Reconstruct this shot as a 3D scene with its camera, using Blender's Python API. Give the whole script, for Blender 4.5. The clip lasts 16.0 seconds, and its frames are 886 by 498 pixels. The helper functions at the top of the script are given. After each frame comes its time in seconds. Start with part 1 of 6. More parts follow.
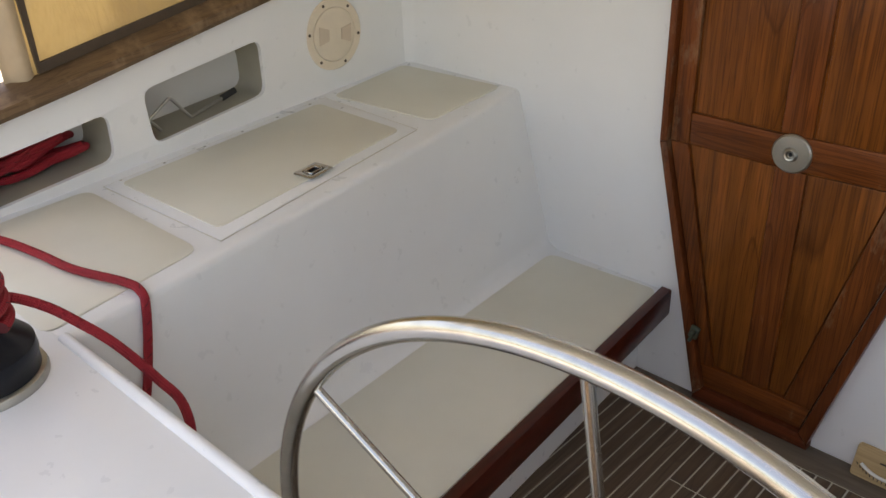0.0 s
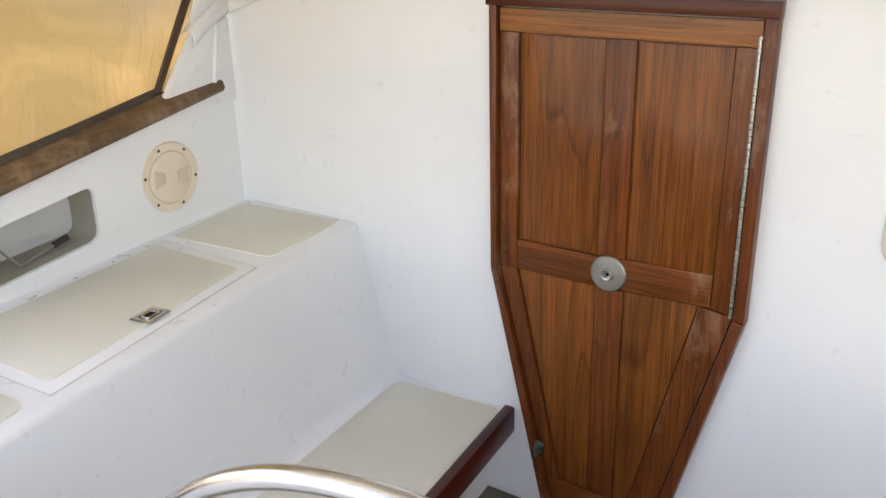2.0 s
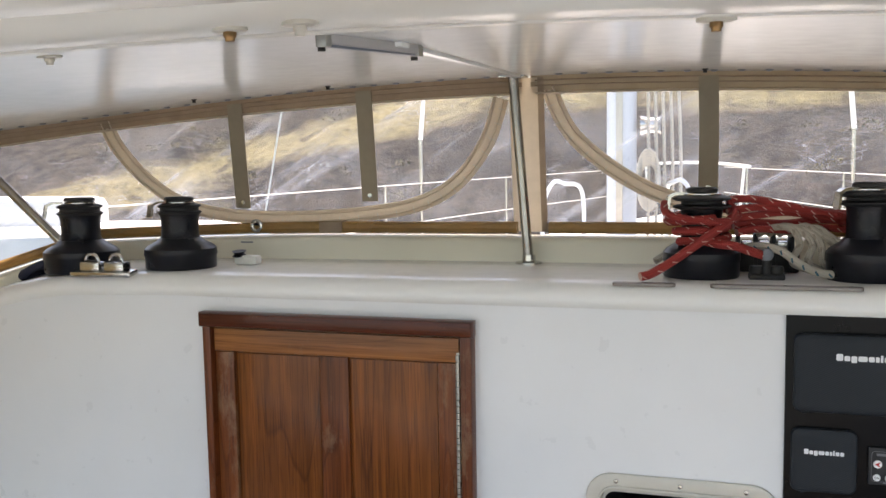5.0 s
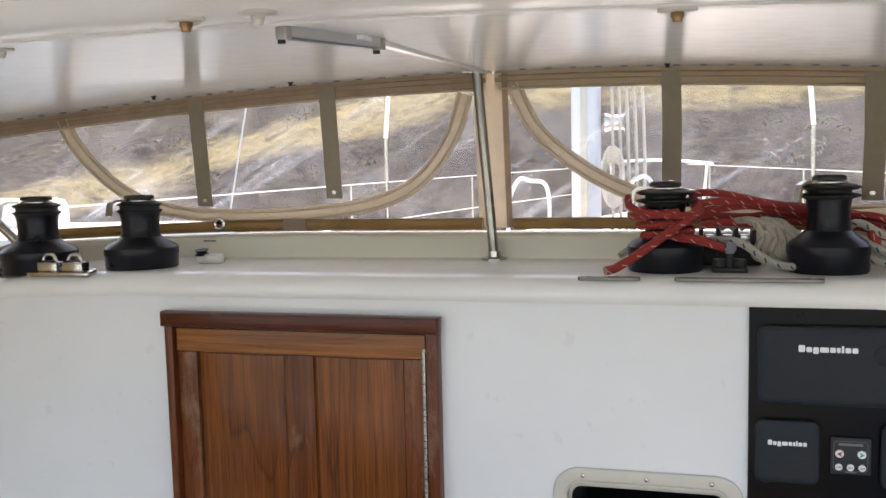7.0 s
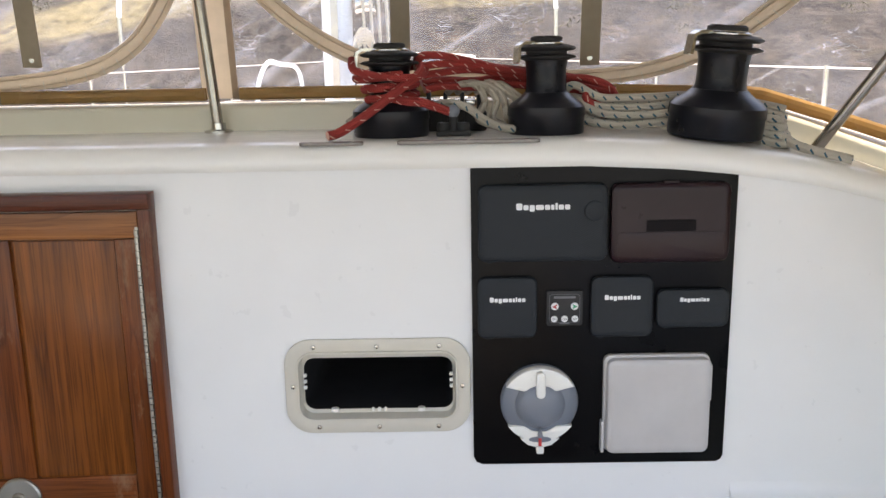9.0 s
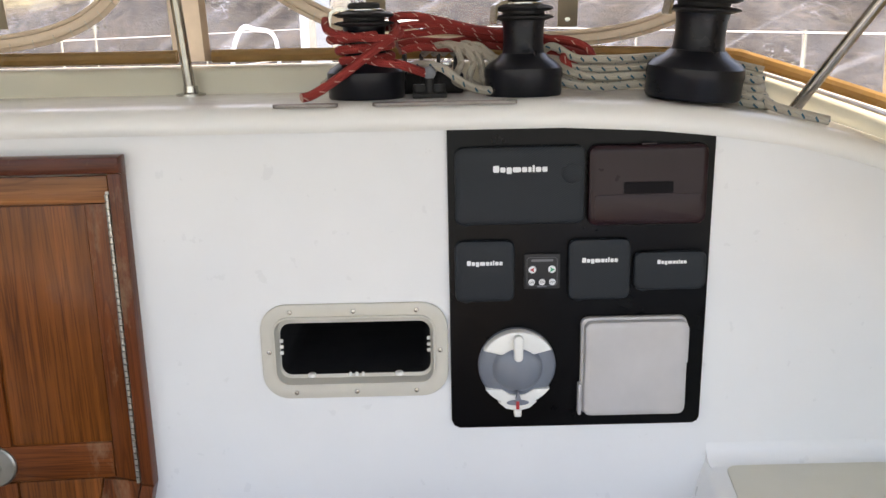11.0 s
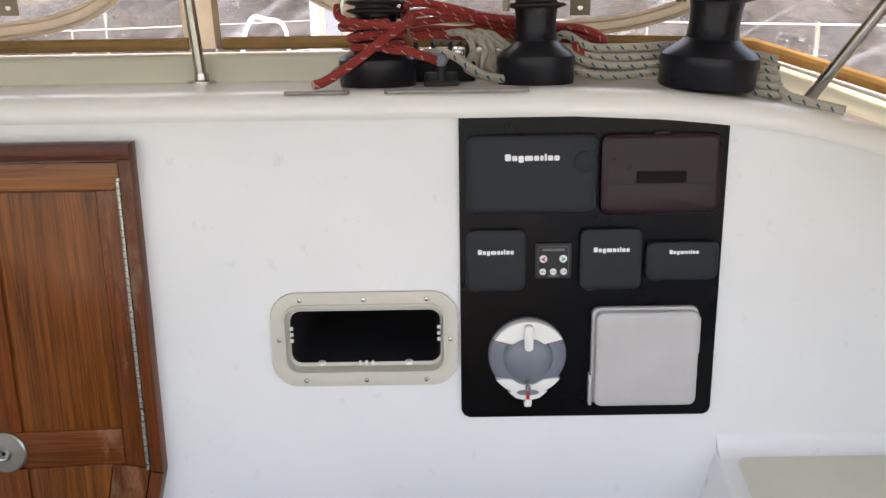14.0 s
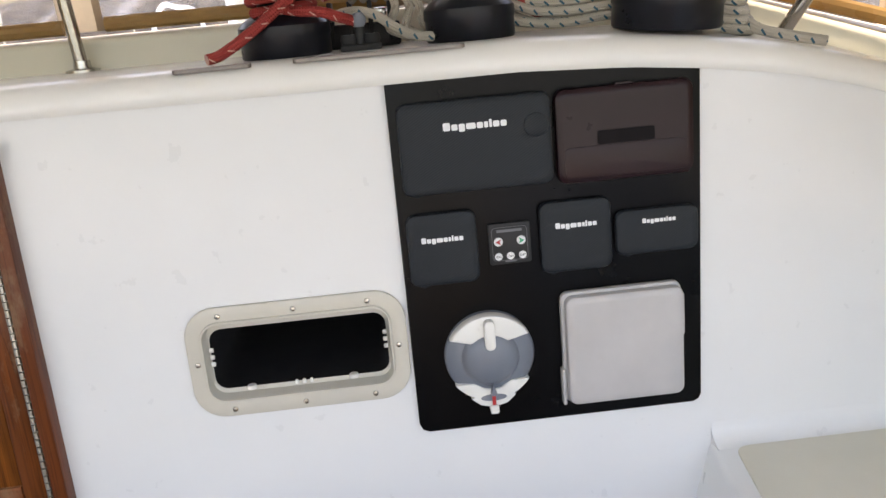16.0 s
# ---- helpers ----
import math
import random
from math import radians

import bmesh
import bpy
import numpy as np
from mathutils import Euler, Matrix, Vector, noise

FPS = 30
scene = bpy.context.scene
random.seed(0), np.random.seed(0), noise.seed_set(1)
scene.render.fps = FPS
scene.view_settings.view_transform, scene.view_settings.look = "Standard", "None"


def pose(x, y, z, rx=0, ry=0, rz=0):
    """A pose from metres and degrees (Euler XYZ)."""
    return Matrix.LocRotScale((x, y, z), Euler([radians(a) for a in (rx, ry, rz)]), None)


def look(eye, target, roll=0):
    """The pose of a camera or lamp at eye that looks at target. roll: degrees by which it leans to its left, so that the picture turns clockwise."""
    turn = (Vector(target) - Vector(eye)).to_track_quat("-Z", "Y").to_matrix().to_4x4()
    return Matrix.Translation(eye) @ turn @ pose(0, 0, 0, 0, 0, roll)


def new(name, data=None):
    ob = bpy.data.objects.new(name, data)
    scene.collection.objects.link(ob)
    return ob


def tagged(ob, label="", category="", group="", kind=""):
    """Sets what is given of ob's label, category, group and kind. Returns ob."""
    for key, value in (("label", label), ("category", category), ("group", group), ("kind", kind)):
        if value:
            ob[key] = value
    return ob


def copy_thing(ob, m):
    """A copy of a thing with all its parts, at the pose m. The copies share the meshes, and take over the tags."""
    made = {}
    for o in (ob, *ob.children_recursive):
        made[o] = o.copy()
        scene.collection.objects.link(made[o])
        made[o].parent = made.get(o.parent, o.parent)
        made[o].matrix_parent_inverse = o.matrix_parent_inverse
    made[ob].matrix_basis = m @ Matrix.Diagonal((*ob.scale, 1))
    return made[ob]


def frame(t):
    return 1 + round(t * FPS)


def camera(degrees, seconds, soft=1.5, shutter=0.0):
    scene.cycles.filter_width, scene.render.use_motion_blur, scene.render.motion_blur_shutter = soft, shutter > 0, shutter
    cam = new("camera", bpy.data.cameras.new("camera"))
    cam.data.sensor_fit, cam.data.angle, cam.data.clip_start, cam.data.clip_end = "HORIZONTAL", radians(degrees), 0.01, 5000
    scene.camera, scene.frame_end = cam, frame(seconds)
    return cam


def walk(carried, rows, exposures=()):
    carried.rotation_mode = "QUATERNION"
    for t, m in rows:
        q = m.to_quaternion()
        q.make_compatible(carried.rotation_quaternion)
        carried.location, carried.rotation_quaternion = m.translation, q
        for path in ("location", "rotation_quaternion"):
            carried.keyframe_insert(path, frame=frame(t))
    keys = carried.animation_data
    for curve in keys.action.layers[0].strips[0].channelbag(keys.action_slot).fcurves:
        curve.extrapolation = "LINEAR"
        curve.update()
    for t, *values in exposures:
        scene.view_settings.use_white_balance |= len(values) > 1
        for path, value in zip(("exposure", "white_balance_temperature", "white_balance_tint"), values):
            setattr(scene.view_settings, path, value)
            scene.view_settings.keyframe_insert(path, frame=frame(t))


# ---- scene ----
cam = camera(53.7, 16.0)
PATH = [
    (0, (0.053, -1.679, 1.426), (-1.172, -0.437, 0.448), -2.5),
    (0.5, (0.09, -1.682, 1.447), (-1.014, -0.288, 0.532), -2.1),
    (1, (0.105, -1.687, 1.449), (-0.968, -0.242, 0.576), -2.2),
    (1.5, (0.103, -1.683, 1.451), (-0.946, -0.202, 0.611), -1.8),
    (2, (0.113, -1.68, 1.472), (-0.932, -0.145, 0.73), -1.4),
    (2.5, (0.122, -1.689, 1.517), (-0.907, -0.073, 0.942), 0.0),
    (3, (0.126, -1.69, 1.558), (-0.874, 0.001, 1.187), 0.8),
    (3.5, (0.128, -1.691, 1.596), (-0.818, 0.059, 1.391), 0.7),
    (4, (0.132, -1.686, 1.596), (-0.743, 0.105, 1.438), 0.4),
    (4.5, (0.155, -1.667, 1.59), (-0.571, 0.189, 1.421), -0.4),
    (5, (0.175, -1.65, 1.586), (-0.42, 0.251, 1.408), -0.9),
    (5.2, (0.175, -1.643, 1.585), (-0.39, 0.267, 1.404), -1.3),
    (7.5, (0.177, -1.639, 1.578), (-0.313, 0.291, 1.395), -1.1),
    (8, (0.183, -1.627, 1.593), (-0.194, 0.323, 1.356), -1.1),
    (8.5, (0.211, -1.597, 1.552), (0.051, 0.373, 1.244), -0.7),
    (9, (0.266, -1.566, 1.505), (0.239, 0.391, 1.092), -1.1),
    (9.5, (0.281, -1.549, 1.484), (0.291, 0.393, 1.003), -1.5),
    (10, (0.275, -1.55, 1.488), (0.288, 0.389, 0.999), -1.5),
    (12.5, (0.271, -1.563, 1.49), (0.29, 0.383, 1.028), -0.5),
    (13, (0.268, -1.562, 1.489), (0.288, 0.384, 1.026), -0.5),
    (13.5, (0.271, -1.561, 1.49), (0.287, 0.381, 1.014), -0.7),
    (14, (0.267, -1.552, 1.48), (0.265, 0.386, 0.986), -0.9),
    (14.5, (0.269, -1.534, 1.483), (0.251, 0.396, 0.958), -1.4),
    (15, (0.271, -1.537, 1.477), (0.264, 0.393, 0.951), -1.7),
    (15.5, (0.278, -1.508, 1.465), (0.289, 0.41, 0.898), -2.8),
    (16, (0.294, -1.326, 1.427), (0.392, 0.6, 0.895), -5.3),
]
EXPOSURES = [(0, 1.85, 9500, 19), (0.5, 2.2, 9000, 19), (1.0, 2.25, 8900, 19), (1.5, 2.38, 8700, 19), (2.3, 2.66, 8500, 19), (3.0, 2.28, 8000, 17), (3.6, 1.94, 7900, 17), (4.2, 1.88, 7800, 17), (5.0, 1.95, 7700, 17), (8.0, 2.02, 7800, 18), (9.2, 2.24, 8000, 19), (10, 2.32, 8100, 19), (12.5, 2.26, 8100, 19), (16, 2.36, 8200, 20)]
walk(cam, [(t, look(eye, target, roll)) for t, eye, target, roll in PATH], exposures=EXPOSURES)

# ---- world, sun, exposure ----
XC = -0.24                      # the boat's centre line
world = bpy.data.worlds.new("sky")
scene.world = world
world.use_nodes = True
wn, wl = world.node_tree.nodes, world.node_tree.links
sky = wn.new("ShaderNodeTexSky")
sky.sky_type, sky.sun_disc = "NISHITA", False
sky.sun_elevation, sky.sun_rotation = radians(72), radians(-25)
sky.air_density, sky.dust_density = 1.0, 2.0
wl.new(sky.outputs[0], wn["Background"].inputs[0])
wn["Background"].inputs[1].default_value = 0.15
sun = new("sun", bpy.data.lights.new("sun", "SUN"))
sun.data.energy, sun.data.angle, sun.data.color = 2.6, radians(0.6), (1.0, 0.95, 0.87)
sun.matrix_world = look((0, 0, 10), (0 + math.sin(radians(25)) * math.cos(radians(72)) * 10,
                                     0 - math.cos(radians(25)) * math.cos(radians(72)) * 10, 10 - math.sin(radians(72)) * 10))


# ---- mesh helpers ----
def finish(ob, angle=35):
    me = ob.data
    for p in me.polygons:
        p.use_smooth = True
    me.set_sharp_from_angle(angle=radians(angle))
    return ob


def part(name, bm, material, parent=None, label="", angle=35):
    """One mesh object from a bmesh, under a thing or a part."""
    me = bpy.data.meshes.new(name)
    bmesh.ops.recalc_face_normals(bm, faces=bm.faces[:])
    bm.to_mesh(me)
    bm.free()
    me.materials.append(material)
    ob = new(name, me)
    finish(ob, angle)
    if parent:
        ob.parent = parent
    if label:
        ob["label"] = label
    return ob


def thing(name, label, category, m=None, group="", kind=""):
    ob = new(name)
    ob.empty_display_size = 0.05
    if m is not None:
        ob.matrix_basis = m
    return tagged(ob, label, category, group, kind)


def bevel(bm, width, segments=2, edges=None):
    bmesh.ops.bevel(bm, geom=edges or bm.edges[:], offset=width, segments=segments, profile=0.5, affect="EDGES", clamp_overlap=True)
    return bm


def box(x0, y0, z0, x1, y1, z1, r=0.0, segments=2, bm=None):
    own = bmesh.new()
    bmesh.ops.create_cube(own, size=1)
    for v in own.verts:
        v.co = ((x0 + x1) / 2 + v.co.x * (x1 - x0), (y0 + y1) / 2 + v.co.y * (y1 - y0), (z0 + z1) / 2 + v.co.z * (z1 - z0))
    if r:
        bevel(own, r, segments)
    return merge(bm, own)


def merge(bm, own):
    if bm is None:
        return own
    me = bpy.data.meshes.new("tmp")
    own.to_mesh(me)
    own.free()
    bm.from_mesh(me)
    bpy.data.meshes.remove(me)
    return bm


def moved(bm, m):
    bmesh.ops.transform(bm, matrix=m, verts=bm.verts[:])
    return bm


AXIS = {"y": lambda a, b, c: (a, c, b), "z": lambda a, b, c: (a, b, c), "x": lambda a, b, c: (c, a, b)}


def prism(poly, axis, lo, hi, r=0.0, holes=(), segments=2, bm=None):
    """A polygon, with holes if any, drawn across an axis and given thickness along it."""
    own, to = bmesh.new(), AXIS[axis]
    edges = []
    for loop in (poly, *holes):
        vs = [own.verts.new(to(a, b, lo)) for a, b in loop]
        edges += [own.edges.new((vs[i - 1], vs[i])) for i in range(len(vs))]
    if holes:
        bmesh.ops.triangle_fill(own, use_beauty=True, use_dissolve=False, edges=edges)
    else:
        own.faces.new(own.verts[:])
    out = bmesh.ops.extrude_face_region(own, geom=own.faces[:])["geom"]
    d = Vector(to(0, 0, hi - lo))
    for v in out:
        if isinstance(v, bmesh.types.BMVert):
            v.co += d
    if r:
        rim = [e for e in own.edges if len(e.link_faces) == 2 and e.calc_face_angle(0) > 0.6
               and abs(Vector(to(0, 0, 1)).dot((e.verts[0].co - e.verts[1].co).normalized())) < 0.5]
        bevel(own, r, segments, rim)
    return merge(bm, own)


def rrect(w, h, r, n=5, cx=0.0, cy=0.0):
    pts = []
    for k, (sx, sy) in enumerate(((1, 1), (-1, 1), (-1, -1), (1, -1))):
        for i in range(n + 1):
            a = math.pi / 2 * (k + i / n)
            pts.append((cx + sx * (w / 2 - r) + r * math.cos(a), cy + sy * (h / 2 - r) + r * math.sin(a)))
    return pts


def circle(cx, cy, r, n=32):
    return [(cx + r * math.cos(2 * math.pi * i / n), cy + r * math.sin(2 * math.pi * i / n)) for i in range(n)]


def lathe(profile, n=32, bm=None, m=None):
    """Turns (radius, height) points round z."""
    own = bmesh.new()
    rings = []
    for r, z in profile:
        if r < 1e-6:
            rings.append([own.verts.new((0, 0, z))])
        else:
            rings.append([own.verts.new((r * math.cos(2 * math.pi * i / n), r * math.sin(2 * math.pi * i / n), z)) for i in range(n)])
    for a, b in zip(rings, rings[1:]):
        for i in range(n):
            j = (i + 1) % n
            q = [a[i % len(a)], a[j % len(a)], b[j % len(b)], b[i % len(b)]]
            q = list(dict.fromkeys(q))
            if len(q) > 2:
                own.faces.new(q)
    if m is not None:
        moved(own, m)
    return merge(bm, own)


def smooth(pts, steps=8, closed=False):
    """A Catmull-Rom line through the points."""
    pts = [Vector(p) for p in pts]
    n, out = len(pts), []
    for i in range(n if closed else n - 1):
        if closed:
            p0, p1, p2, p3 = pts[i - 1], pts[i], pts[(i + 1) % n], pts[(i + 2) % n]
        else:
            p0, p1, p2, p3 = pts[max(i - 1, 0)], pts[i], pts[i + 1], pts[min(i + 2, n - 1)]
        for k in range(steps):
            t = k / steps
            out.append(0.5 * (2 * p1 + (p2 - p0) * t + (2 * p0 - 5 * p1 + 4 * p2 - p3) * t * t + (3 * p1 - p0 - 3 * p2 + p3) * t ** 3))
    return out if closed else out + [pts[-1]]


def sweep(pts, r, n=12, closed=False, bm=None, flat=None):
    """A round bar of radius r along the points, with a UV of metres along it and turns round it. flat=(half width, half height, up) gives a flat band."""
    own = bmesh.new()
    uv = own.loops.layers.uv.new("UVMap")
    pts = [Vector(p) for p in pts]
    m = len(pts)
    tan = [((pts[(i + 1) % m] if closed or i < m - 1 else pts[i]) - (pts[i - 1] if closed or i else pts[i])).normalized() for i in range(m)]
    ref = Vector((0, 0, 1)) if abs(tan[0].z) < 0.9 else Vector((1, 0, 0))
    if flat:
        ref = Vector(flat[2])
    nor = (ref - tan[0] * ref.dot(tan[0])).normalized()
    rings, length, run = [], 0.0, []
    for i, p in enumerate(pts):
        if flat:
            nor = Vector(flat[2])
        nor = (nor - tan[i] * nor.dot(tan[i])).normalized()
        side = tan[i].cross(nor)
        if flat:
            ring = [p + side * a + nor * b for a, b in ((flat[0], flat[1]), (-flat[0], flat[1]), (-flat[0], -flat[1]), (flat[0], -flat[1]))]
        else:
            ring = [p + (side * math.cos(2 * math.pi * k / n) + nor * math.sin(2 * math.pi * k / n)) * r for k in range(n)]
        rings.append([own.verts.new(v) for v in ring])
        if i:
            length += (p - pts[i - 1]).length
        run.append(length)
    k = len(rings[0])
    for i in range(m if closed else m - 1):
        a, b = rings[i], rings[(i + 1) % m]
        l0, l1 = run[i], run[i + 1] if i + 1 < m else length + (pts[0] - pts[-1]).length
        for j in range(k):
            f = own.faces.new((a[j], a[(j + 1) % k], b[(j + 1) % k], b[j]))
            for lp, c in zip(f.loops, ((l0, j / k), (l0, (j + 1) / k), (l1, (j + 1) / k), (l1, j / k))):
                lp[uv].uv = c
    if not closed:
        own.faces.new(rings[0][::-1])
        own.faces.new(rings[-1])
    return merge(bm, own)


def grid(rows, bm=None, thick=None):
    """A skin over rows of points; thick: the offset of its other side."""
    own = bmesh.new()
    vs = [[own.verts.new(p) for p in row] for row in rows]
    for a, b in zip(vs, vs[1:]):
        for i in range(len(a) - 1):
            own.faces.new((a[i], a[i + 1], b[i + 1], b[i]))
    if thick:
        out = bmesh.ops.extrude_face_region(own, geom=own.faces[:])["geom"]
        for v in out:
            if isinstance(v, bmesh.types.BMVert):
                v.co += Vector(thick)
    return merge(bm, own)


def lerp(table, x):
    return float(np.interp(x, [a for a, _ in table], [b for _, b in table]))


# ---- materials ----
class Mat:
    """A node material with a Principled shader and short ways to add nodes."""

    def __init__(self, name, color=(0.8, 0.8, 0.8), rough=0.5, metal=0.0, **kw):
        self.m = bpy.data.materials.new(name)
        self.m.use_nodes = True
        self.n, self.l = self.m.node_tree.nodes, self.m.node_tree.links
        self.b = self.n["Principled BSDF"]
        self.set("Base Color", (*color, 1))
        self.set("Roughness", rough)
        self.set("Metallic", metal)
        for k, v in kw.items():
            self.set(k.replace("_", " "), v)
        self.tc = self.n.new("ShaderNodeTexCoord")

    def set(self, key, value):
        self.b.inputs[key].default_value = value
        return self

    def node(self, kind, **kw):
        nd = self.n.new("ShaderNode" + kind)
        for k, v in kw.items():
            nd.inputs[k.replace("_", " ")].default_value = v
        return nd

    def coords(self, scale=(1, 1, 1), space="Object", vary=0.0):
        mp = self.node("Mapping", Scale=scale)
        self.l.new(self.tc.outputs[space], mp.inputs[0])
        if vary:
            oi = self.n.new("ShaderNodeObjectInfo")
            mul = self.n.new("ShaderNodeMath")
            mul.operation = "MULTIPLY"
            mul.inputs[1].default_value = vary
            self.l.new(oi.outputs["Random"], mul.inputs[0])
            self.l.new(mul.outputs[0], mp.inputs["Location"])
        return mp.outputs[0]

    def noise(self, vec, scale, detail=4.0, rough=0.55, distort=0.0):
        nd = self.node("TexNoise", Scale=scale, Detail=detail, Roughness=rough, Distortion=distort)
        self.l.new(vec, nd.inputs["Vector"])
        return nd.outputs["Fac"]

    def math(self, op, a, b=None, c=None):
        nd = self.n.new("ShaderNodeMath")
        nd.operation = op
        for k, v in enumerate((a, b, c)):
            if v is None:
                continue
            if isinstance(v, (int, float)):
                nd.inputs[k].default_value = v
            else:
                self.l.new(v, nd.inputs[k])
        return nd.outputs[0]

    def ramp(self, fac, stops):
        nd = self.n.new("ShaderNodeValToRGB")
        el = nd.color_ramp.elements
        while len(el) < len(stops):
            el.new(0.5)
        for e, (p, c) in zip(el, stops):
            e.position = p
            e.color = (*c, 1) if isinstance(c, tuple) else (c, c, c, 1)
        self.l.new(fac, nd.inputs[0])
        return nd.outputs[0]

    def mix(self, fac, a, b, blend="MIX"):
        nd = self.n.new("ShaderNodeMix")
        nd.data_type, nd.blend_type = "RGBA", blend
        for k, v in ((0, fac), (6, a), (7, b)):
            if isinstance(v, (int, float)):
                nd.inputs[k].default_value = v
            elif isinstance(v, tuple):
                nd.inputs[k].default_value = (*v, 1)
            else:
                self.l.new(v, nd.inputs[k])
        return nd.outputs[2]

    def to(self, key, out):
        self.l.new(out, self.b.inputs[key])
        return self

    def bump(self, height, strength=0.2, distance=0.002):
        nd = self.node("Bump", Strength=strength, Distance=distance)
        self.l.new(height, nd.inputs["Height"])
        self.l.new(nd.outputs[0], self.b.inputs["Normal"])
        return self


def gelcoat(name, a, b, rough=0.28):
    g = Mat(name, a, rough)
    v = g.coords()
    big, fine = g.noise(v, 2.2, 5), g.noise(v, 26, 4)
    col = g.mix(g.ramp(big, [(0.35, 0.0), (0.75, 1.0)]), a, b)
    faint = g.ramp(g.noise(g.coords((1, 1, 2.5)), 0.9, 4, 0.5, 0.4), [(0.45, 0.0), (0.8, 0.25)])
    g.to("Base Color", g.mix(faint, col, tuple(c * 0.90 for c in b)))
    g.to("Roughness", g.math("MULTIPLY_ADD", fine, 0.10, rough - 0.04))
    g.bump(g.noise(v, 3.5, 1), 0.06, 0.004)
    return g.m


M_WHITE = gelcoat("white_gelcoat", (0.83, 0.84, 0.83), (0.77, 0.78, 0.77))
M_SHELF = gelcoat("cream_gelcoat", (0.86, 0.86, 0.83), (0.81, 0.80, 0.75), 0.2)
M_LEDGE = gelcoat("ivory_gelcoat", (0.80, 0.78, 0.66), (0.72, 0.69, 0.55), 0.3)
M_ROLL = gelcoat("cream_roll_gelcoat", (0.87, 0.86, 0.78), (0.82, 0.80, 0.71), 0.2)
M_CEIL = gelcoat("ceiling_gelcoat", (0.86, 0.86, 0.83), (0.80, 0.80, 0.76), 0.16)


def nonskid():
    g = Mat("beige_nonskid_paint", (0.62, 0.59, 0.49), 0.6)
    v = g.coords()
    g.to("Base Color", g.mix(g.ramp(g.noise(v, 3, 6), [(0.35, 0.0), (0.7, 1.0)]), (0.74, 0.72, 0.62), (0.66, 0.64, 0.54)))
    g.bump(g.noise(v, 420, 2), 0.35, 0.001)
    return g.m


M_NONSKID = nonskid()


def wood(name, axis, light, dark, gloss=0.3, worn=0.0, coat=0.5, scale=1.0):
    """Grain along an axis: drawn-out rings, pores and blotches; worn: how far pale bare patches reach."""
    g = Mat(name, light, gloss)
    s = [9.0 * scale, 9.0 * scale, 9.0 * scale]
    s["xyz".index(axis)] = 0.62 * scale
    v = g.coords(tuple(s), vary=7.0)
    f = [380.0, 380.0, 380.0]
    f["xyz".index(axis)] = 9.0
    pores = g.noise(g.coords(tuple(f), vary=3.0), 1.0, 3)
    field = g.noise(v, 0.62, 1.5, 0.4, 0.05)
    rings = g.math("FRACT", g.math("MULTIPLY", field, 26.0))
    dark_line = g.ramp(rings, [(0.0, 0.15), (0.55, 0.0), (0.90, 0.35), (0.96, 1.0), (1.0, 0.15)])
    t_ = [70.0, 70.0, 70.0]
    t_["xyz".index(axis)] = 1.6
    streak = g.noise(g.coords(tuple(t_), vary=9.0), 1.0, 3)
    dash = g.ramp(pores, [(0.50, 0.0), (0.64, 1.0)])
    blot = g.noise(g.coords((1, 1, 1), vary=5.0), 3.0, 3)
    mid = tuple(0.5 * a_ + 0.5 * b_ for a_, b_ in zip(light, dark))
    col = g.mix(g.ramp(blot, [(0.3, 0.0), (0.75, 1.0)]), light, mid)
    col = g.mix(g.ramp(streak, [(0.50, 0.0), (0.72, 0.55)]), col, tuple(min(1.0, c * 1.45) for c in light))
    col = g.mix(g.ramp(streak, [(0.28, 0.45), (0.46, 0.0)]), col, dark)
    col = g.mix(g.math("MULTIPLY", dark_line, 0.50), col, dark)
    col = g.mix(g.math("MULTIPLY", dash, 0.46), col, dark)
    if worn:
        patch = g.ramp(g.noise(g.coords((5, 5, 2.0), vary=2.0), 2.0, 6, 0.7), [(0.60 - 0.2 * worn, 0.0), (0.68, min(1.0, worn + 0.3))])
        col = g.mix(patch, col, (0.33, 0.22, 0.13))
        g.to("Roughness", g.math("MULTIPLY_ADD", patch, 0.4, gloss))
    g.to("Base Color", col)
    g.set("Coat Weight", coat * 0.28).set("Coat Roughness", 0.12).set("Specular IOR Level", 0.18)
    g.bump(pores, 0.15, 0.001)
    return g.m


TEAK_L, TEAK_D = (0.205, 0.056, 0.014), (0.030, 0.007, 0.0025)
M_TEAK = wood("varnished_teak_upright", "z", TEAK_L, TEAK_D, worn=0.12)
M_TEAK_PANEL = wood("varnished_teak_panel", "z", (0.250, 0.075, 0.015), (0.028, 0.0065, 0.0020), scale=0.8)
M_TEAK_X = wood("varnished_teak_crosswise", "x", TEAK_L, TEAK_D, worn=0.12)
M_TEAK_PALE = wood("pale_teak_rail", "x", (0.36, 0.145, 0.05), (0.10, 0.028, 0.009), worn=0.06)
M_MAHOG = wood("red_varnished_frame_wood", "z", (0.165, 0.044, 0.014), (0.05, 0.012, 0.004), worn=0.1)
M_MAHOG_X = wood("red_varnished_cap_wood", "x", (0.120, 0.029, 0.011), (0.045, 0.010, 0.004), gloss=0.28, worn=0.08)
M_MAHOG_Y = wood("red_varnished_lip_wood", "y", (0.085, 0.013, 0.006), (0.032, 0.005, 0.003), gloss=0.3)
M_RAIL = wood("weathered_rail_wood", "y", (0.17, 0.105, 0.058), (0.075, 0.040, 0.022), gloss=0.45, worn=0.45, coat=0.2)
